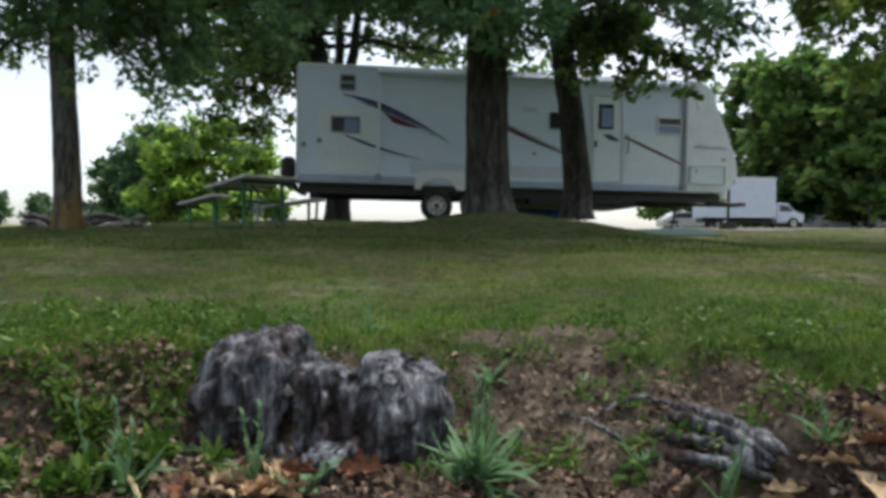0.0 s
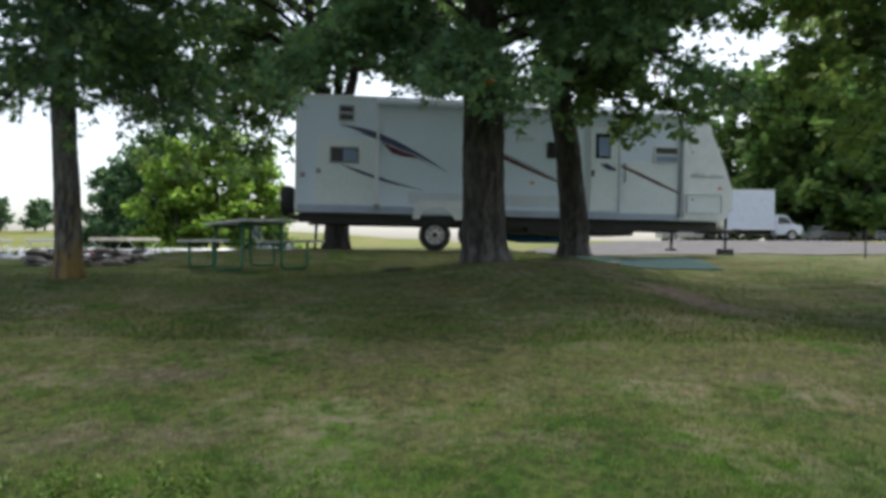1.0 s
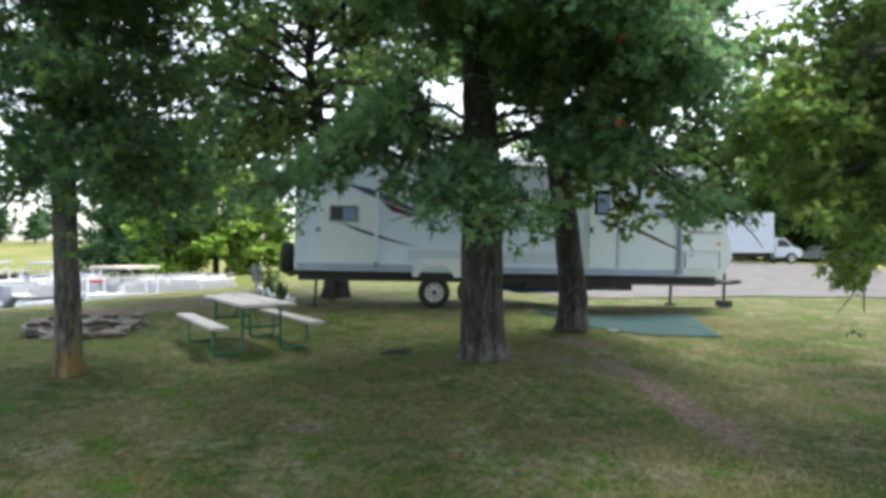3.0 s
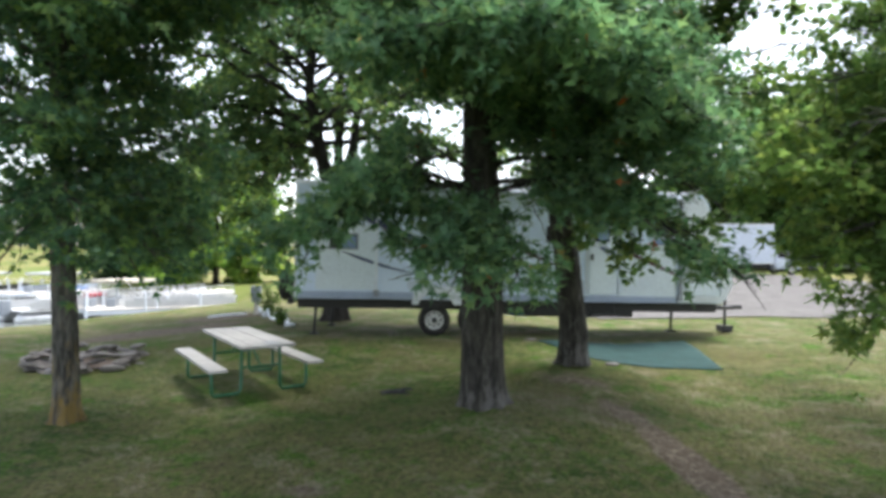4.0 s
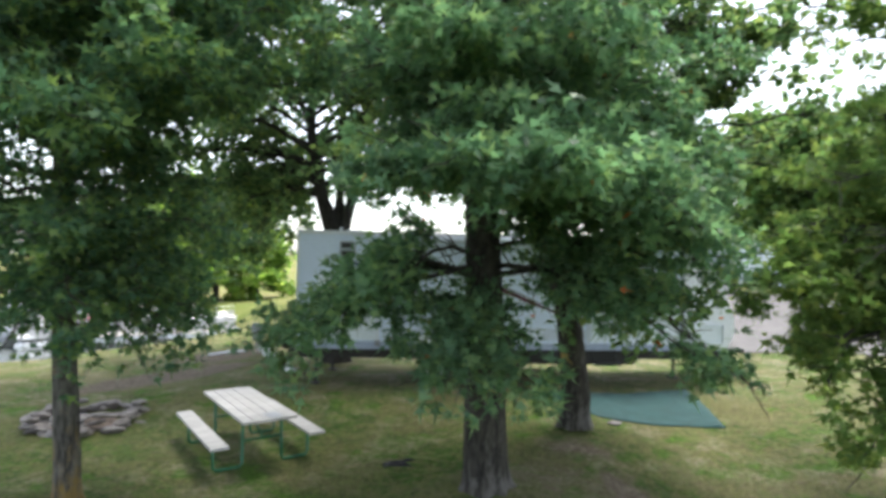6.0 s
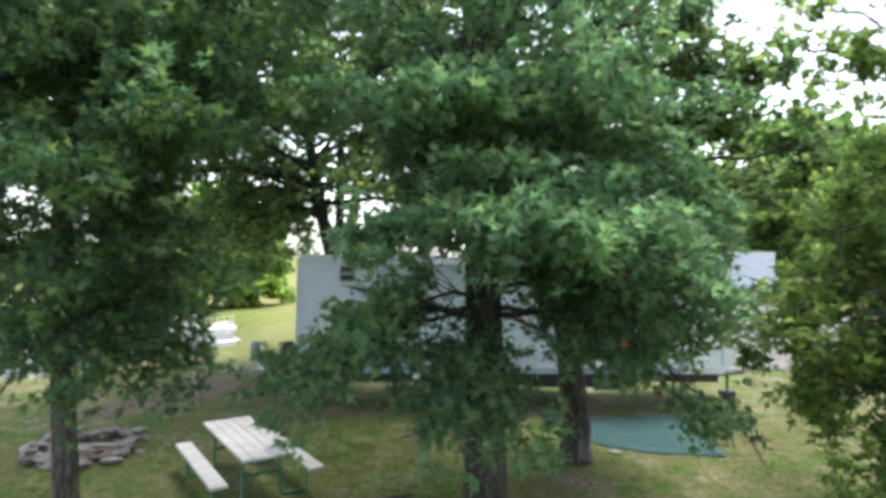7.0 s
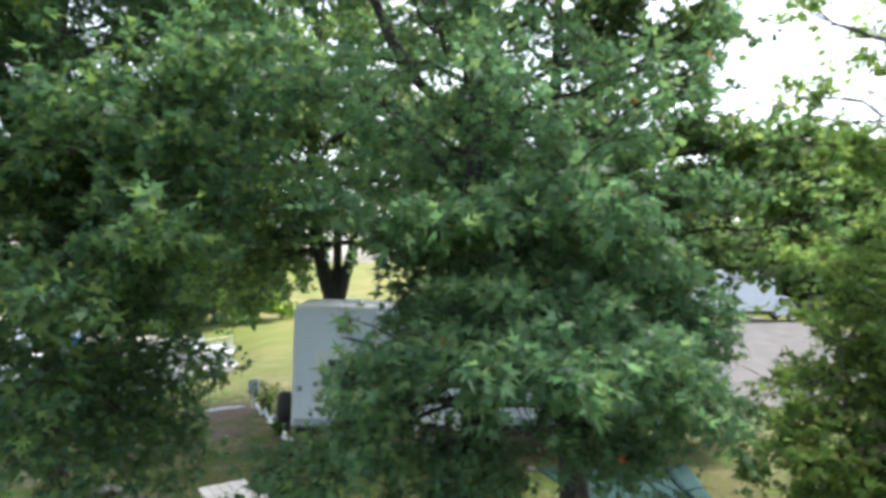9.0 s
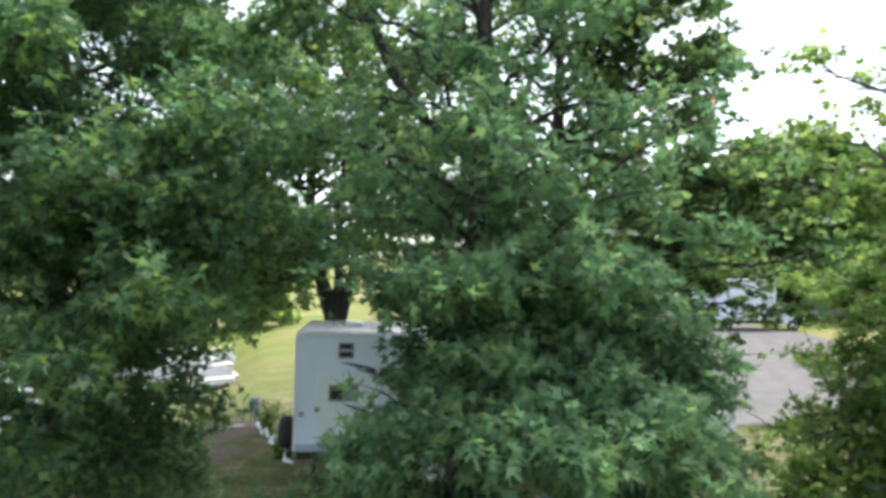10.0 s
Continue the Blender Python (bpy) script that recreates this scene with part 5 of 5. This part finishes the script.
def weed(x, y, leaves, long, wide, stems, seed, label):
    rng = random.Random(seed)
    t = thing("weed", Matrix.Translation((x, y, on_ground(x, y) - 0.005)), label, "plant")
    for k in range(leaves):
        b = bmesh.new()
        a, lift = k * 2.4 + rng.uniform(-0.3, 0.3), rng.uniform(0.0, 0.7) if k % 4 else rng.uniform(0.7, 1.3)
        way = Vector((math.cos(a) * math.cos(lift), math.sin(a) * math.cos(lift), math.sin(lift)))
        up = Vector((-math.cos(a) * math.sin(lift), -math.sin(a) * math.sin(lift), math.cos(lift)))
        blade(b, Vector((0, 0, 0.01)), way, up, long * rng.uniform(0.3, 1.15), wide * rng.uniform(0.7, 1.5), rng.uniform(-0.5, 0.45))
        part("leaf", b, WEED, t, "", True)
    for k in range(stems):
        tall = long * rng.uniform(1.0, 1.6)
        dx, dy = rng.uniform(-0.03, 0.03), rng.uniform(-0.03, 0.03)
        stem = part("stem", tube([(0, 0, 0), (dx * 0.6, dy, tall * 0.6), (dx, dy, tall)], [0.003, 0.0025, 0.0015], 5), WEED, t)
        for m in range(7):
            f = 0.2 + 0.8 * m / 6
            b = bmesh.new()
            a = m * 2.4 + k + rng.uniform(-0.6, 0.6)
            way = Vector((math.cos(a) * 0.6, math.sin(a) * 0.6, 0.75)).normalized()
            blade(b, Vector((dx * f, dy * f, tall * f)), way, Vector((-math.cos(a), -math.sin(a), 0.6)).normalized(), long * 0.34 * (1.2 - f * 0.6), wide * 0.5)
            part("leaf", b, WEED, stem, "", True)


weed(0.02, 1.1, 110, 0.125, 0.013, 5, 1, "grey-green rosette weed with long leaves on the bank")
weed(-0.38, 1.12, 14, 0.1, 0.016, 3, 2, "slender leafy weed growing before the stump")
weed(-0.27, 1.07, 9, 0.09, 0.017, 0, 3, "small low weed before the stump")
weed(-0.6, 1.09, 30, 0.1, 0.016, 3, 4, "bushy green weed among dry leaves")
weed(0.45, 1.09, 12, 0.1, 0.014, 1, 5, "thin green weed under the grey root")
weed(0.33, 1.16, 7, 0.07, 0.012, 0, 6, "tiny green weed on bare soil")
weed(-0.72, 1.2, 10, 0.09, 0.016, 1, 7, "yellow-green weed at the edge of the soil")
weed(-0.82, 1.08, 12, 0.08, 0.015, 1, 8, "small ragged weed among grass tufts")
weed(-0.55, 1.28, 12, 0.09, 0.014, 0, 9, "low green weed beside the stump")
weed(-0.24, 1.66, 16, 0.1, 0.01, 2, 10, "narrow-leaved weed growing behind the stump")
weed(0.07, 1.42, 9, 0.07, 0.014, 0, 11, "small weed on the bank's crest")
weed(0.64, 1.1, 10, 0.07, 0.012, 1, 12, "thin weed at the end of the root")


def dry_leaf(x, y, long, turn, seed, lift=0.01):
    """A lobed leaf rolled up along its rib."""
    rng = random.Random(seed)
    b = bmesh.new()
    rows = []
    roll, arch = rng.uniform(1.6, 4.2), rng.uniform(-1.4, 1.6)
    for k in range(15):
        f = k / 14
        w = long * (0.3 + 0.13 * math.sin(f * 17 + seed)) * math.sin(math.pi * (0.05 + 0.92 * f)) ** 0.7
        z0, y0 = long * 0.5 * math.sin(arch * (f - 0.5)) * (f - 0.5), long * f
        row = []
        for u in (-1, -0.66, -0.33, 0, 0.33, 0.66, 1):
            a = u * roll * 0.5
            row.append(b.verts.new((w * math.sin(a) / roll * 2, y0 + abs(u) * 0.1 * long, z0 + w * (1 - math.cos(a)) / roll * 2 + rng.uniform(-0.0018, 0.0018))))
        rows.append(row)
    for one, two in zip(rows, rows[1:]):
        for m in range(6):
            b.faces.new((one[m], one[m + 1], two[m + 1], two[m]))
    ob = part("dry_leaf", b, DRY_LEAF, None, "", True)
    ob.matrix_world = pose(x, y, on_ground(x, y) + lift, rng.uniform(-30, 30), rng.uniform(-40, 40), turn)
    tagged(ob, "curled brown fallen oak leaf on the soil", "leaf", "fallen oak leaves")


heap = random.Random(44)
for n in range(40):
    x, y = (heap.gauss(-0.35, 0.065), heap.gauss(1.075, 0.02)) if n < 27 else (heap.gauss(0.62, 0.06), heap.gauss(1.06, 0.015))
    dry_leaf(x, y, heap.uniform(0.06, 0.1), heap.uniform(0, 360), 100 + n, heap.uniform(0.006, 0.035))
for n in range(16):
    dry_leaf(heap.uniform(-0.75, -0.45), heap.uniform(1.08, 1.35), heap.uniform(0.03, 0.05), heap.uniform(0, 360), 160 + n)
stalk = part("dry_stalk", tube([(-0.66, 1.16, on_ground(-0.66, 1.16) + 0.05), (-0.58, 1.09, on_ground(-0.58, 1.09) + 0.03), (-0.53, 1.02, on_ground(-0.53, 1.02) + 0.02)], [0.003, 0.005, 0.004], 6), STRAW)
tagged(stalk, "pale dry stalk lying on the litter", "stalk")


NARROW = SIMPLE * np.array((0.45, 1.2))


SCRAP = np.array([(0, 0), (0.5, 0.1), (0.35, 0.5), (0.55, 0.8), (0.1, 1.0), (-0.3, 0.7), (-0.5, 0.25)])
STRAND = SIMPLE * np.array((0.09, 2.6))


def scatter(name, label, category, count, seed, area, size, mat, bare=(0.0, 1.1), tumble=0.4, shape=SIMPLE, lift=0.008, clump=None):
    """Small loose pieces over a stretch of ground, where the soil shows between two degrees."""
    rng = np.random.default_rng(seed)
    x0, x1, y0, y1 = area
    n = count * 6
    x, y = rng.uniform(x0, x1, n), y0 + (y1 - y0) * rng.uniform(0, 1, n) ** 1.2
    b = bare_patches(x, y)
    ok = (b >= bare[0]) & (b <= bare[1])
    if clump is not None:
        c = np.array([noise.noise((u * 9, v * 9, seed)) for u, v in zip(x, y)])
        ok &= c > clump
    x, y = x[ok][:count], y[ok][:count]
    z = np.array([on_ground(u, v) for u, v in zip(x, y)]) + lift * rng.uniform(0.1, 1.2, len(x))
    ob = leaf_mesh(name, np.stack([x, y, z], 1), size * rng.uniform(0.4, 1.4, len(x)), mat, None, rng, shape, tumble, -0.5 if tumble > 0.9 else 0.35)
    return tagged(ob, label, category, kind="stuff")


scatter("leaf_litter", "brown broken leaf litter over the bank", "litter", 9000, 7, (-1.5, 1.4, 0.85, 1.5), 0.011, LITTER, (0.3, 1.1), 0.6, SCRAP)
scatter("leaf_litter", "coarse brown leaf litter beside the stump", "litter", 3400, 8, (-1.0, -0.42, 1.02, 1.5), 0.016, LITTER, (0.0, 1.1), 0.9, SCRAP, 0.014)
scatter("leaf_litter", "dead brown leaves along the foot of the bank", "litter", 2600, 9, (-1.1, 1.1, 1.0, 1.16), 0.014, LITTER, (0.0, 1.1), 0.9, SCRAP, 0.012, 0.0)
scatter("dry_straw", "dry straw and rootlets strewn over the bank", "litter", 1500, 12, (-1.2, 1.3, 1.0, 1.6), 0.016, STRAW, (0.2, 1.1), 0.5, STRAND, 0.012)
scatter("low_weeds", "low leafy green weeds among the grass", "weeds", 6500, 10, (-1.9, -0.42, 1.25, 2.1), 0.02, WEED_LOW, (0.0, 0.9), 1.6, NARROW, 0.05, 0.05)
scatter("low_weeds", "low ragged green weeds on the bank", "weeds", 2200, 13, (-1.1, -0.45, 1.04, 1.3), 0.024, WEED_LOW, (0.0, 1.1), 1.6, NARROW, 0.05, 0.2)
scatter("low_weeds", "low leafy green weeds along the bank's edge", "weeds", 3600, 11, (-0.1, 1.6, 1.1, 1.8), 0.018, WEED_LOW, (0.0, 1.0), 1.6, NARROW, 0.035, 0.1)


def grass(name, label, count, seed, area, tall, wide, most_bare=0.5, power=1.0, lean=0.35, mat=GRASS):
    """Single blades, three corners each."""
    rng = np.random.default_rng(seed)
    x0, x1, y0, y1 = area
    n = int(count * 1.6)
    y = y0 + (y1 - y0) * rng.uniform(0, 1, n) ** power
    x = rng.uniform(x0, x1, n) * (0.25 + 0.75 * y / y1)
    clump = np.array([noise.noise((u * 1.4, v * 1.4, 8)) for u, v in zip(x, y)])
    keep = (bare_patches(x, y) + rng.normal(0, 0.12, n) < most_bare) & (clump + rng.normal(0, 0.3, n) > -0.25)
    x, y = x[keep][:count], y[keep][:count]
    m = len(x)
    z = np.array([on_ground(u, v) for u, v in zip(x, y)]) - 0.004
    base = np.stack([x, y, z], 1)
    a = rng.uniform(0, 2 * np.pi, m)
    h = tall * rng.uniform(0.3, 1.2, m)
    side = np.stack([np.cos(a), np.sin(a), np.zeros(m)], 1) * (wide * rng.uniform(0.6, 1.3, m))[:, None]
    tip = base + np.stack([rng.normal(0, lean, m) * h, rng.normal(0, lean, m) * h, h], 1)
    co = np.stack([base - side, base + side, tip], 1).reshape(-1, 3)
    ob = raw(name, co, np.arange(3 * m).reshape(-1, 3), mat)
    return tagged(ob, label, "grass", kind="stuff")


grass("grass", "mown green grass on the near slope", 90000, 1, (-4.2, 4.2, 1.1, 4.6), 0.024, 0.002, power=1.2)
grass("grass", "mown green and straw-coloured grass further up", 90000, 2, (-9.5, 10.5, 4.0, 13), 0.033, 0.004, power=1.3, mat=GRASS_SHADED)
grass("grass_tuft", "longer unmown grass along the bank's edge", 16000, 3, (-4.2, 3.5, 0.85, 1.9), 0.05, 0.0024, 0.8, 1.0, 0.5)


# small things on the lawn
def lump(name, x, y, r, mat, label, category, seed, squash=0.6):
    ob = part(name, stone(random.Random(seed), r), mat, None, "", True)
    ob.matrix_world = Matrix.Translation((x, y, on_ground(x, y) + r * 0.25)) @ Matrix.Diagonal((1, 1, squash, 1))
    return tagged(ob, label, category)


lump("stone", 3.2, 11.25, 0.14, ROCK, "pale stone holding down the mat", "stone", 31)
lump("stone", 1.95, 13.2, 0.12, ROCK, "pale stone at the corner of the mat", "stone", 32)
for n, (x, y, turn, long) in enumerate(((-0.75, 9.2, 20, 0.2), (-0.62, 9.1, -30, 0.14), (-0.85, 9.12, 70, 0.12), (-0.55, 9.25, 10, 0.1), (-0.7, 9.05, 5, 0.16))):
    log = part("charred_stick", tube([(-long, 0, 0.015), (-0.4 * long, 0.01, 0.025), (0.3 * long, -0.01, 0.03), (long, 0.01, 0.015)], [0.012, 0.022, 0.02, 0.01], 9, 0.5, n), BLACK)
    log.matrix_world = pose(x, y, on_ground(x, y), 0, 0, turn)
    tagged(log, "charred dark stick lying on the lawn", "stick", "charred sticks")
for x, y, h in ((10.6, 15.0, 0.7), (11.4, 15.0, 0.85)):
    s = part("stake", tube([(x, y, on_ground(x, y) - 0.05), (x, y, on_ground(x, y) + h)], 0.02, 8), BLACK)
    tagged(s, "thin dark stake standing in the grass", "stake", "stakes")


def build_pedestal():
    x, y = -5.75, 18.5
    t = thing("power_pedestal", Matrix.Translation((x, y, on_ground(x, y))), "grey electric pedestal on a post beside the site", "power pedestal")
    part("post", box((0.1, 0.1, 0.5), (0, 0, 0.22), 0.01), DOCK_WOOD, t)
    cabinet = part("cabinet", box((0.28, 0.18, 0.5), (0, 0, 0.62), 0.02), GREY_BOX, t, "grey enamelled cabinet")
    part("lid", box((0.3, 0.04, 0.22), (0, -0.1, 0.7), 0.015), GREY_BOX, cabinet)
    hose = part("hose", tube(bend((x + 0.2, y - 0.3, on_ground(x, y) + 0.06), (-3.7, 14.9, on_ground(-3.7, 14.9) + 0.06), 0.0, 18, np.random.default_rng(4), 0.1), 0.05, 10, 0.08), WHITE_TRIM, None, "", True)
    tagged(hose, "pale ribbed drain hose lying towards the trailer", "hose")
    pipe = part("pipe", tube([(-7.2, 18.4, on_ground(-7.2, 18.4) + 0.02), (-6.7, 18.52, on_ground(-6.7, 18.52) + 0.03), (-6.1, 18.6, on_ground(-6.1, 18.6) + 0.02)], 0.038, 10, 0.2, 5), WHITE_TRIM, None, "", True)
    tagged(pipe, "white plastic pipe lying on the grass", "pipe")


build_pedestal()


def tuft(x, y, tall, count, seed, mat, label):
    rng = np.random.default_rng(seed)
    lines = [bend((0, 0, 0), (rng.normal(0, 0.25) * tall, rng.normal(0, 0.25) * tall, tall * rng.uniform(0.5, 1.1)), 0.05, 5, rng) for _ in range(count)]
    t = thing("wild_plant", Matrix.Translation((x, y, on_ground(x, y))), label, "plant")
    v, f = many_tubes(lines, [(0.006, 0.002)] * count, 3)
    raw("stems", v, f, mat, t)["kind"] = "stuff"
    at = np.concatenate([l[1:] + rng.normal(0, 0.05 * tall, (4, 3)) for l in lines for _ in range(5)])
    leaf_mesh("foliage", at, 0.09 * rng.uniform(0.5, 1.2, len(at)), mat, t, rng, SIMPLE)["kind"] = "stuff"


tuft(-5.1, 17.6, 1.0, 26, 3, WEED_LOW, "tall leafy weeds growing beside the pedestal")
tuft(-4.2, 15.4, 0.4, 20, 4, WEED_LOW, "low leafy weeds behind the trailer corner")


# box truck and cars on the drive
def build_truck():
    x, y = 18.1, 41.0
    t = thing("box_truck", pose(x, y, on_ground(x + 3, y) + 0.03, 0, 0, 3), "white box truck with a low white cab on the drive", "truck")
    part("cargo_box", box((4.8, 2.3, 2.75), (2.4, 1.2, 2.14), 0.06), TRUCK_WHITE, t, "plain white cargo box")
    for z in (0.8, 3.46):
        part("box_rail", box((4.84, 0.04, 0.08), (2.4, 0.045, z), 0.01), ALUMINIUM, t)
    part("chassis", box((6.6, 0.9, 0.3), (3.2, 1.2, 0.6), 0.03), BLACK, t)
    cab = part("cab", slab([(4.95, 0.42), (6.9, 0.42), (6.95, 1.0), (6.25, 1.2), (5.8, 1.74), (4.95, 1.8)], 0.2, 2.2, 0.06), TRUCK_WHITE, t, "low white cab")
    part("cab_window", slab([(5.15, 1.18), (6.12, 1.18), (5.74, 1.62), (5.15, 1.66)], 0.185, 0.21), GLASS, cab, "dark side window")
    part("bumper", box((0.12, 1.9, 0.2), (6.98, 1.2, 0.5), 0.03), BLACK, cab)
    for wx in (1.3, 6.1):
        for wy in (0.1, 2.1):
            tyre_and_rim(t, wx, wy, 0.38, 0.38, 0.24)


build_truck()


def build_car(x, y, turn, mat, label):
    t = thing("car", pose(x, y, on_ground(x, y), 0, 0, turn), label, "car", "cars under the trees")
    part("body", slab([(0, 0.3), (4.4, 0.3), (4.45, 0.75), (3.4, 0.95), (2.9, 1.45), (1.0, 1.48), (0.3, 0.95), (0, 0.85)], 0, 1.75, 0.08), mat, t)
    part("side_window", slab([(0.55, 0.97), (3.1, 0.97), (2.75, 1.38), (1.1, 1.4)], -0.012, 0.01), GLASS, t)
    for wx in (0.85, 3.5):
        tyre_and_rim(t, wx, 0.0, 0.32, 0.32, 0.2)
        tyre_and_rim(t, wx, 1.6, 0.32, 0.32, 0.2)


build_car(37.5, 52.0, 10, BOAT_WHITE, "white car parked under the trees")
build_car(42.5, 53.0, 8, MAT_TEAL, "teal car parked under the trees")
build_car(31.0, 50.0, 4, BOAT_WHITE, "white car parked behind the truck")
build_car(17.3, 47.0, 2, BOAT_WHITE, "white car parked across the drive behind the trailer")


# docks and boats on the lake
WATER_Z = -1.5


def build_dock(x0, y0, long, turn, label):
    t = thing("dock", pose(x0, y0, WATER_Z, 0, 0, turn), label, "dock", "docks")
    n = int(long / 0.3)
    shared = bpy.data.meshes.new("plank")
    b = box((0.27, 1.4, 0.05), (0, 0, 0), 0.006, segments=1)
    b.to_mesh(shared)
    b.free()
    shared.materials.append(DOCK_WOOD)
    for k in range(n):
        ob = new("plank", shared)
        ob.parent = t
        ob.location = (0.15 + k * 0.3, 0, 0.55)
    for y in (-0.66, 0.66):
        part("beam", box((long, 0.06, 0.18), (long / 2, y, 0.42), 0.01), WHITE_TRIM, t, "white edge beam")
    for k in range(int(long / 2.4) + 1):
        for y in (-0.72, 0.72):
            part("post", tube([(k * 2.4 + 0.1, y, -0.8), (k * 2.4 + 0.1, y, 1.3)], 0.05, 8), WHITE_TRIM, t, "white dock post")


build_dock(-18.5, 28.6, 7.0, 6, "pale boarded dock with white posts")
build_dock(-16.4, 27.4, 6.6, 28, "pale boarded dock with white posts")
build_dock(-38.0, 43.0, 10.0, 0, "pale boarded dock with white posts")
build_dock(-30.0, 38.0, 8.5, 12, "pale boarded dock with white posts")


def pontoon(x, y, turn, canopy, cover, label, seats=BOAT_WHITE):
    t = thing("pontoon_boat", pose(x, y, WATER_Z, 0, 0, turn), label, "boat", "moored boats")
    for yy in (-0.85, 0.85):
        part("float", tube([(-2.9, yy, 0.1), (-2.7, yy, 0.12), (2.2, yy, 0.12), (2.8, yy, 0.25), (3.0, yy, 0.35)], [0.2, 0.3, 0.3, 0.2, 0.05], 14), ALUMINIUM, t, "aluminium float", True)
    part("deck", box((5.6, 2.3, 0.1), (0, 0, 0.5), 0.02), BOAT_WHITE, t)
    for yy in (-1.1, 1.1):
        part("side_panel", box((4.9, 0.03, 0.34), (0, yy, 0.76), 0.01), cover, t)
        part("rail", tube([(-2.5, yy, 0.6), (-2.5, yy, 1.2), (2.5, yy, 1.2), (2.5, yy, 0.6)], 0.022, 6), ALUMINIUM, t)
    part("seat", box((0.9, 0.5, 0.5), (1.5, 0.75, 0.8), 0.08), seats, t)
    part("seat", box((0.9, 0.5, 0.5), (-1.6, -0.75, 0.8), 0.08), BOAT_WHITE, t)
    part("motor", box((0.4, 0.4, 0.7), (-3.0, 0, 0.65), 0.08), GREY_BOX, t)
    for yy in (-1.1, 1.1):
        for k in range(9):
            part("baluster", tube([(-2.2 + k * 0.55, yy, 0.5), (-2.2 + k * 0.55, yy, 1.2)], 0.018, 5), ALUMINIUM, t)
    if canopy:
        top = part("canopy", box((2.5, 2.2, 0.16), (-0.7, 0, 1.72), 0.07), canopy, t, "fabric sun canopy")
        for xx in (-1.8, 0.4):
            for yy in (-1.05, 1.05):
                part("canopy_pole", tube([(xx * 0.4 - 0.4, yy, 1.15), (xx, yy, 1.68)], 0.02, 6), ALUMINIUM, top)


pontoon(-16.2, 31.5, 78, CANVAS, BOAT_WHITE, "white pontoon boat under a tan canopy")
pontoon(-18.2, 29.5, 60, None, BOAT_WHITE, "white pontoon boat with red seats", RED_COVER)
pontoon(-21.5, 35.5, 95, None, BOAT_WHITE, "white pontoon boat with a blue cover", BLUE_TARP)
pontoon(-13.3, 30.2, 30, None, BOAT_WHITE, "open white pontoon boat")
pontoon(-14.8, 35.0, 70, None, BOAT_WHITE, "white pontoon boat with bare rails")
pontoon(-26.5, 41.5, 88, BOAT_WHITE, SIDING_LIGHT_GREY, "grey pontoon boat under a white canopy")
pontoon(-31.0, 41.0, 92, BOAT_WHITE, BLACK, "dark pontoon boat under a white canopy")
pontoon(-35.5, 40.0, 90, BOAT_WHITE, BOAT_WHITE, "white pontoon boat under a white canopy")
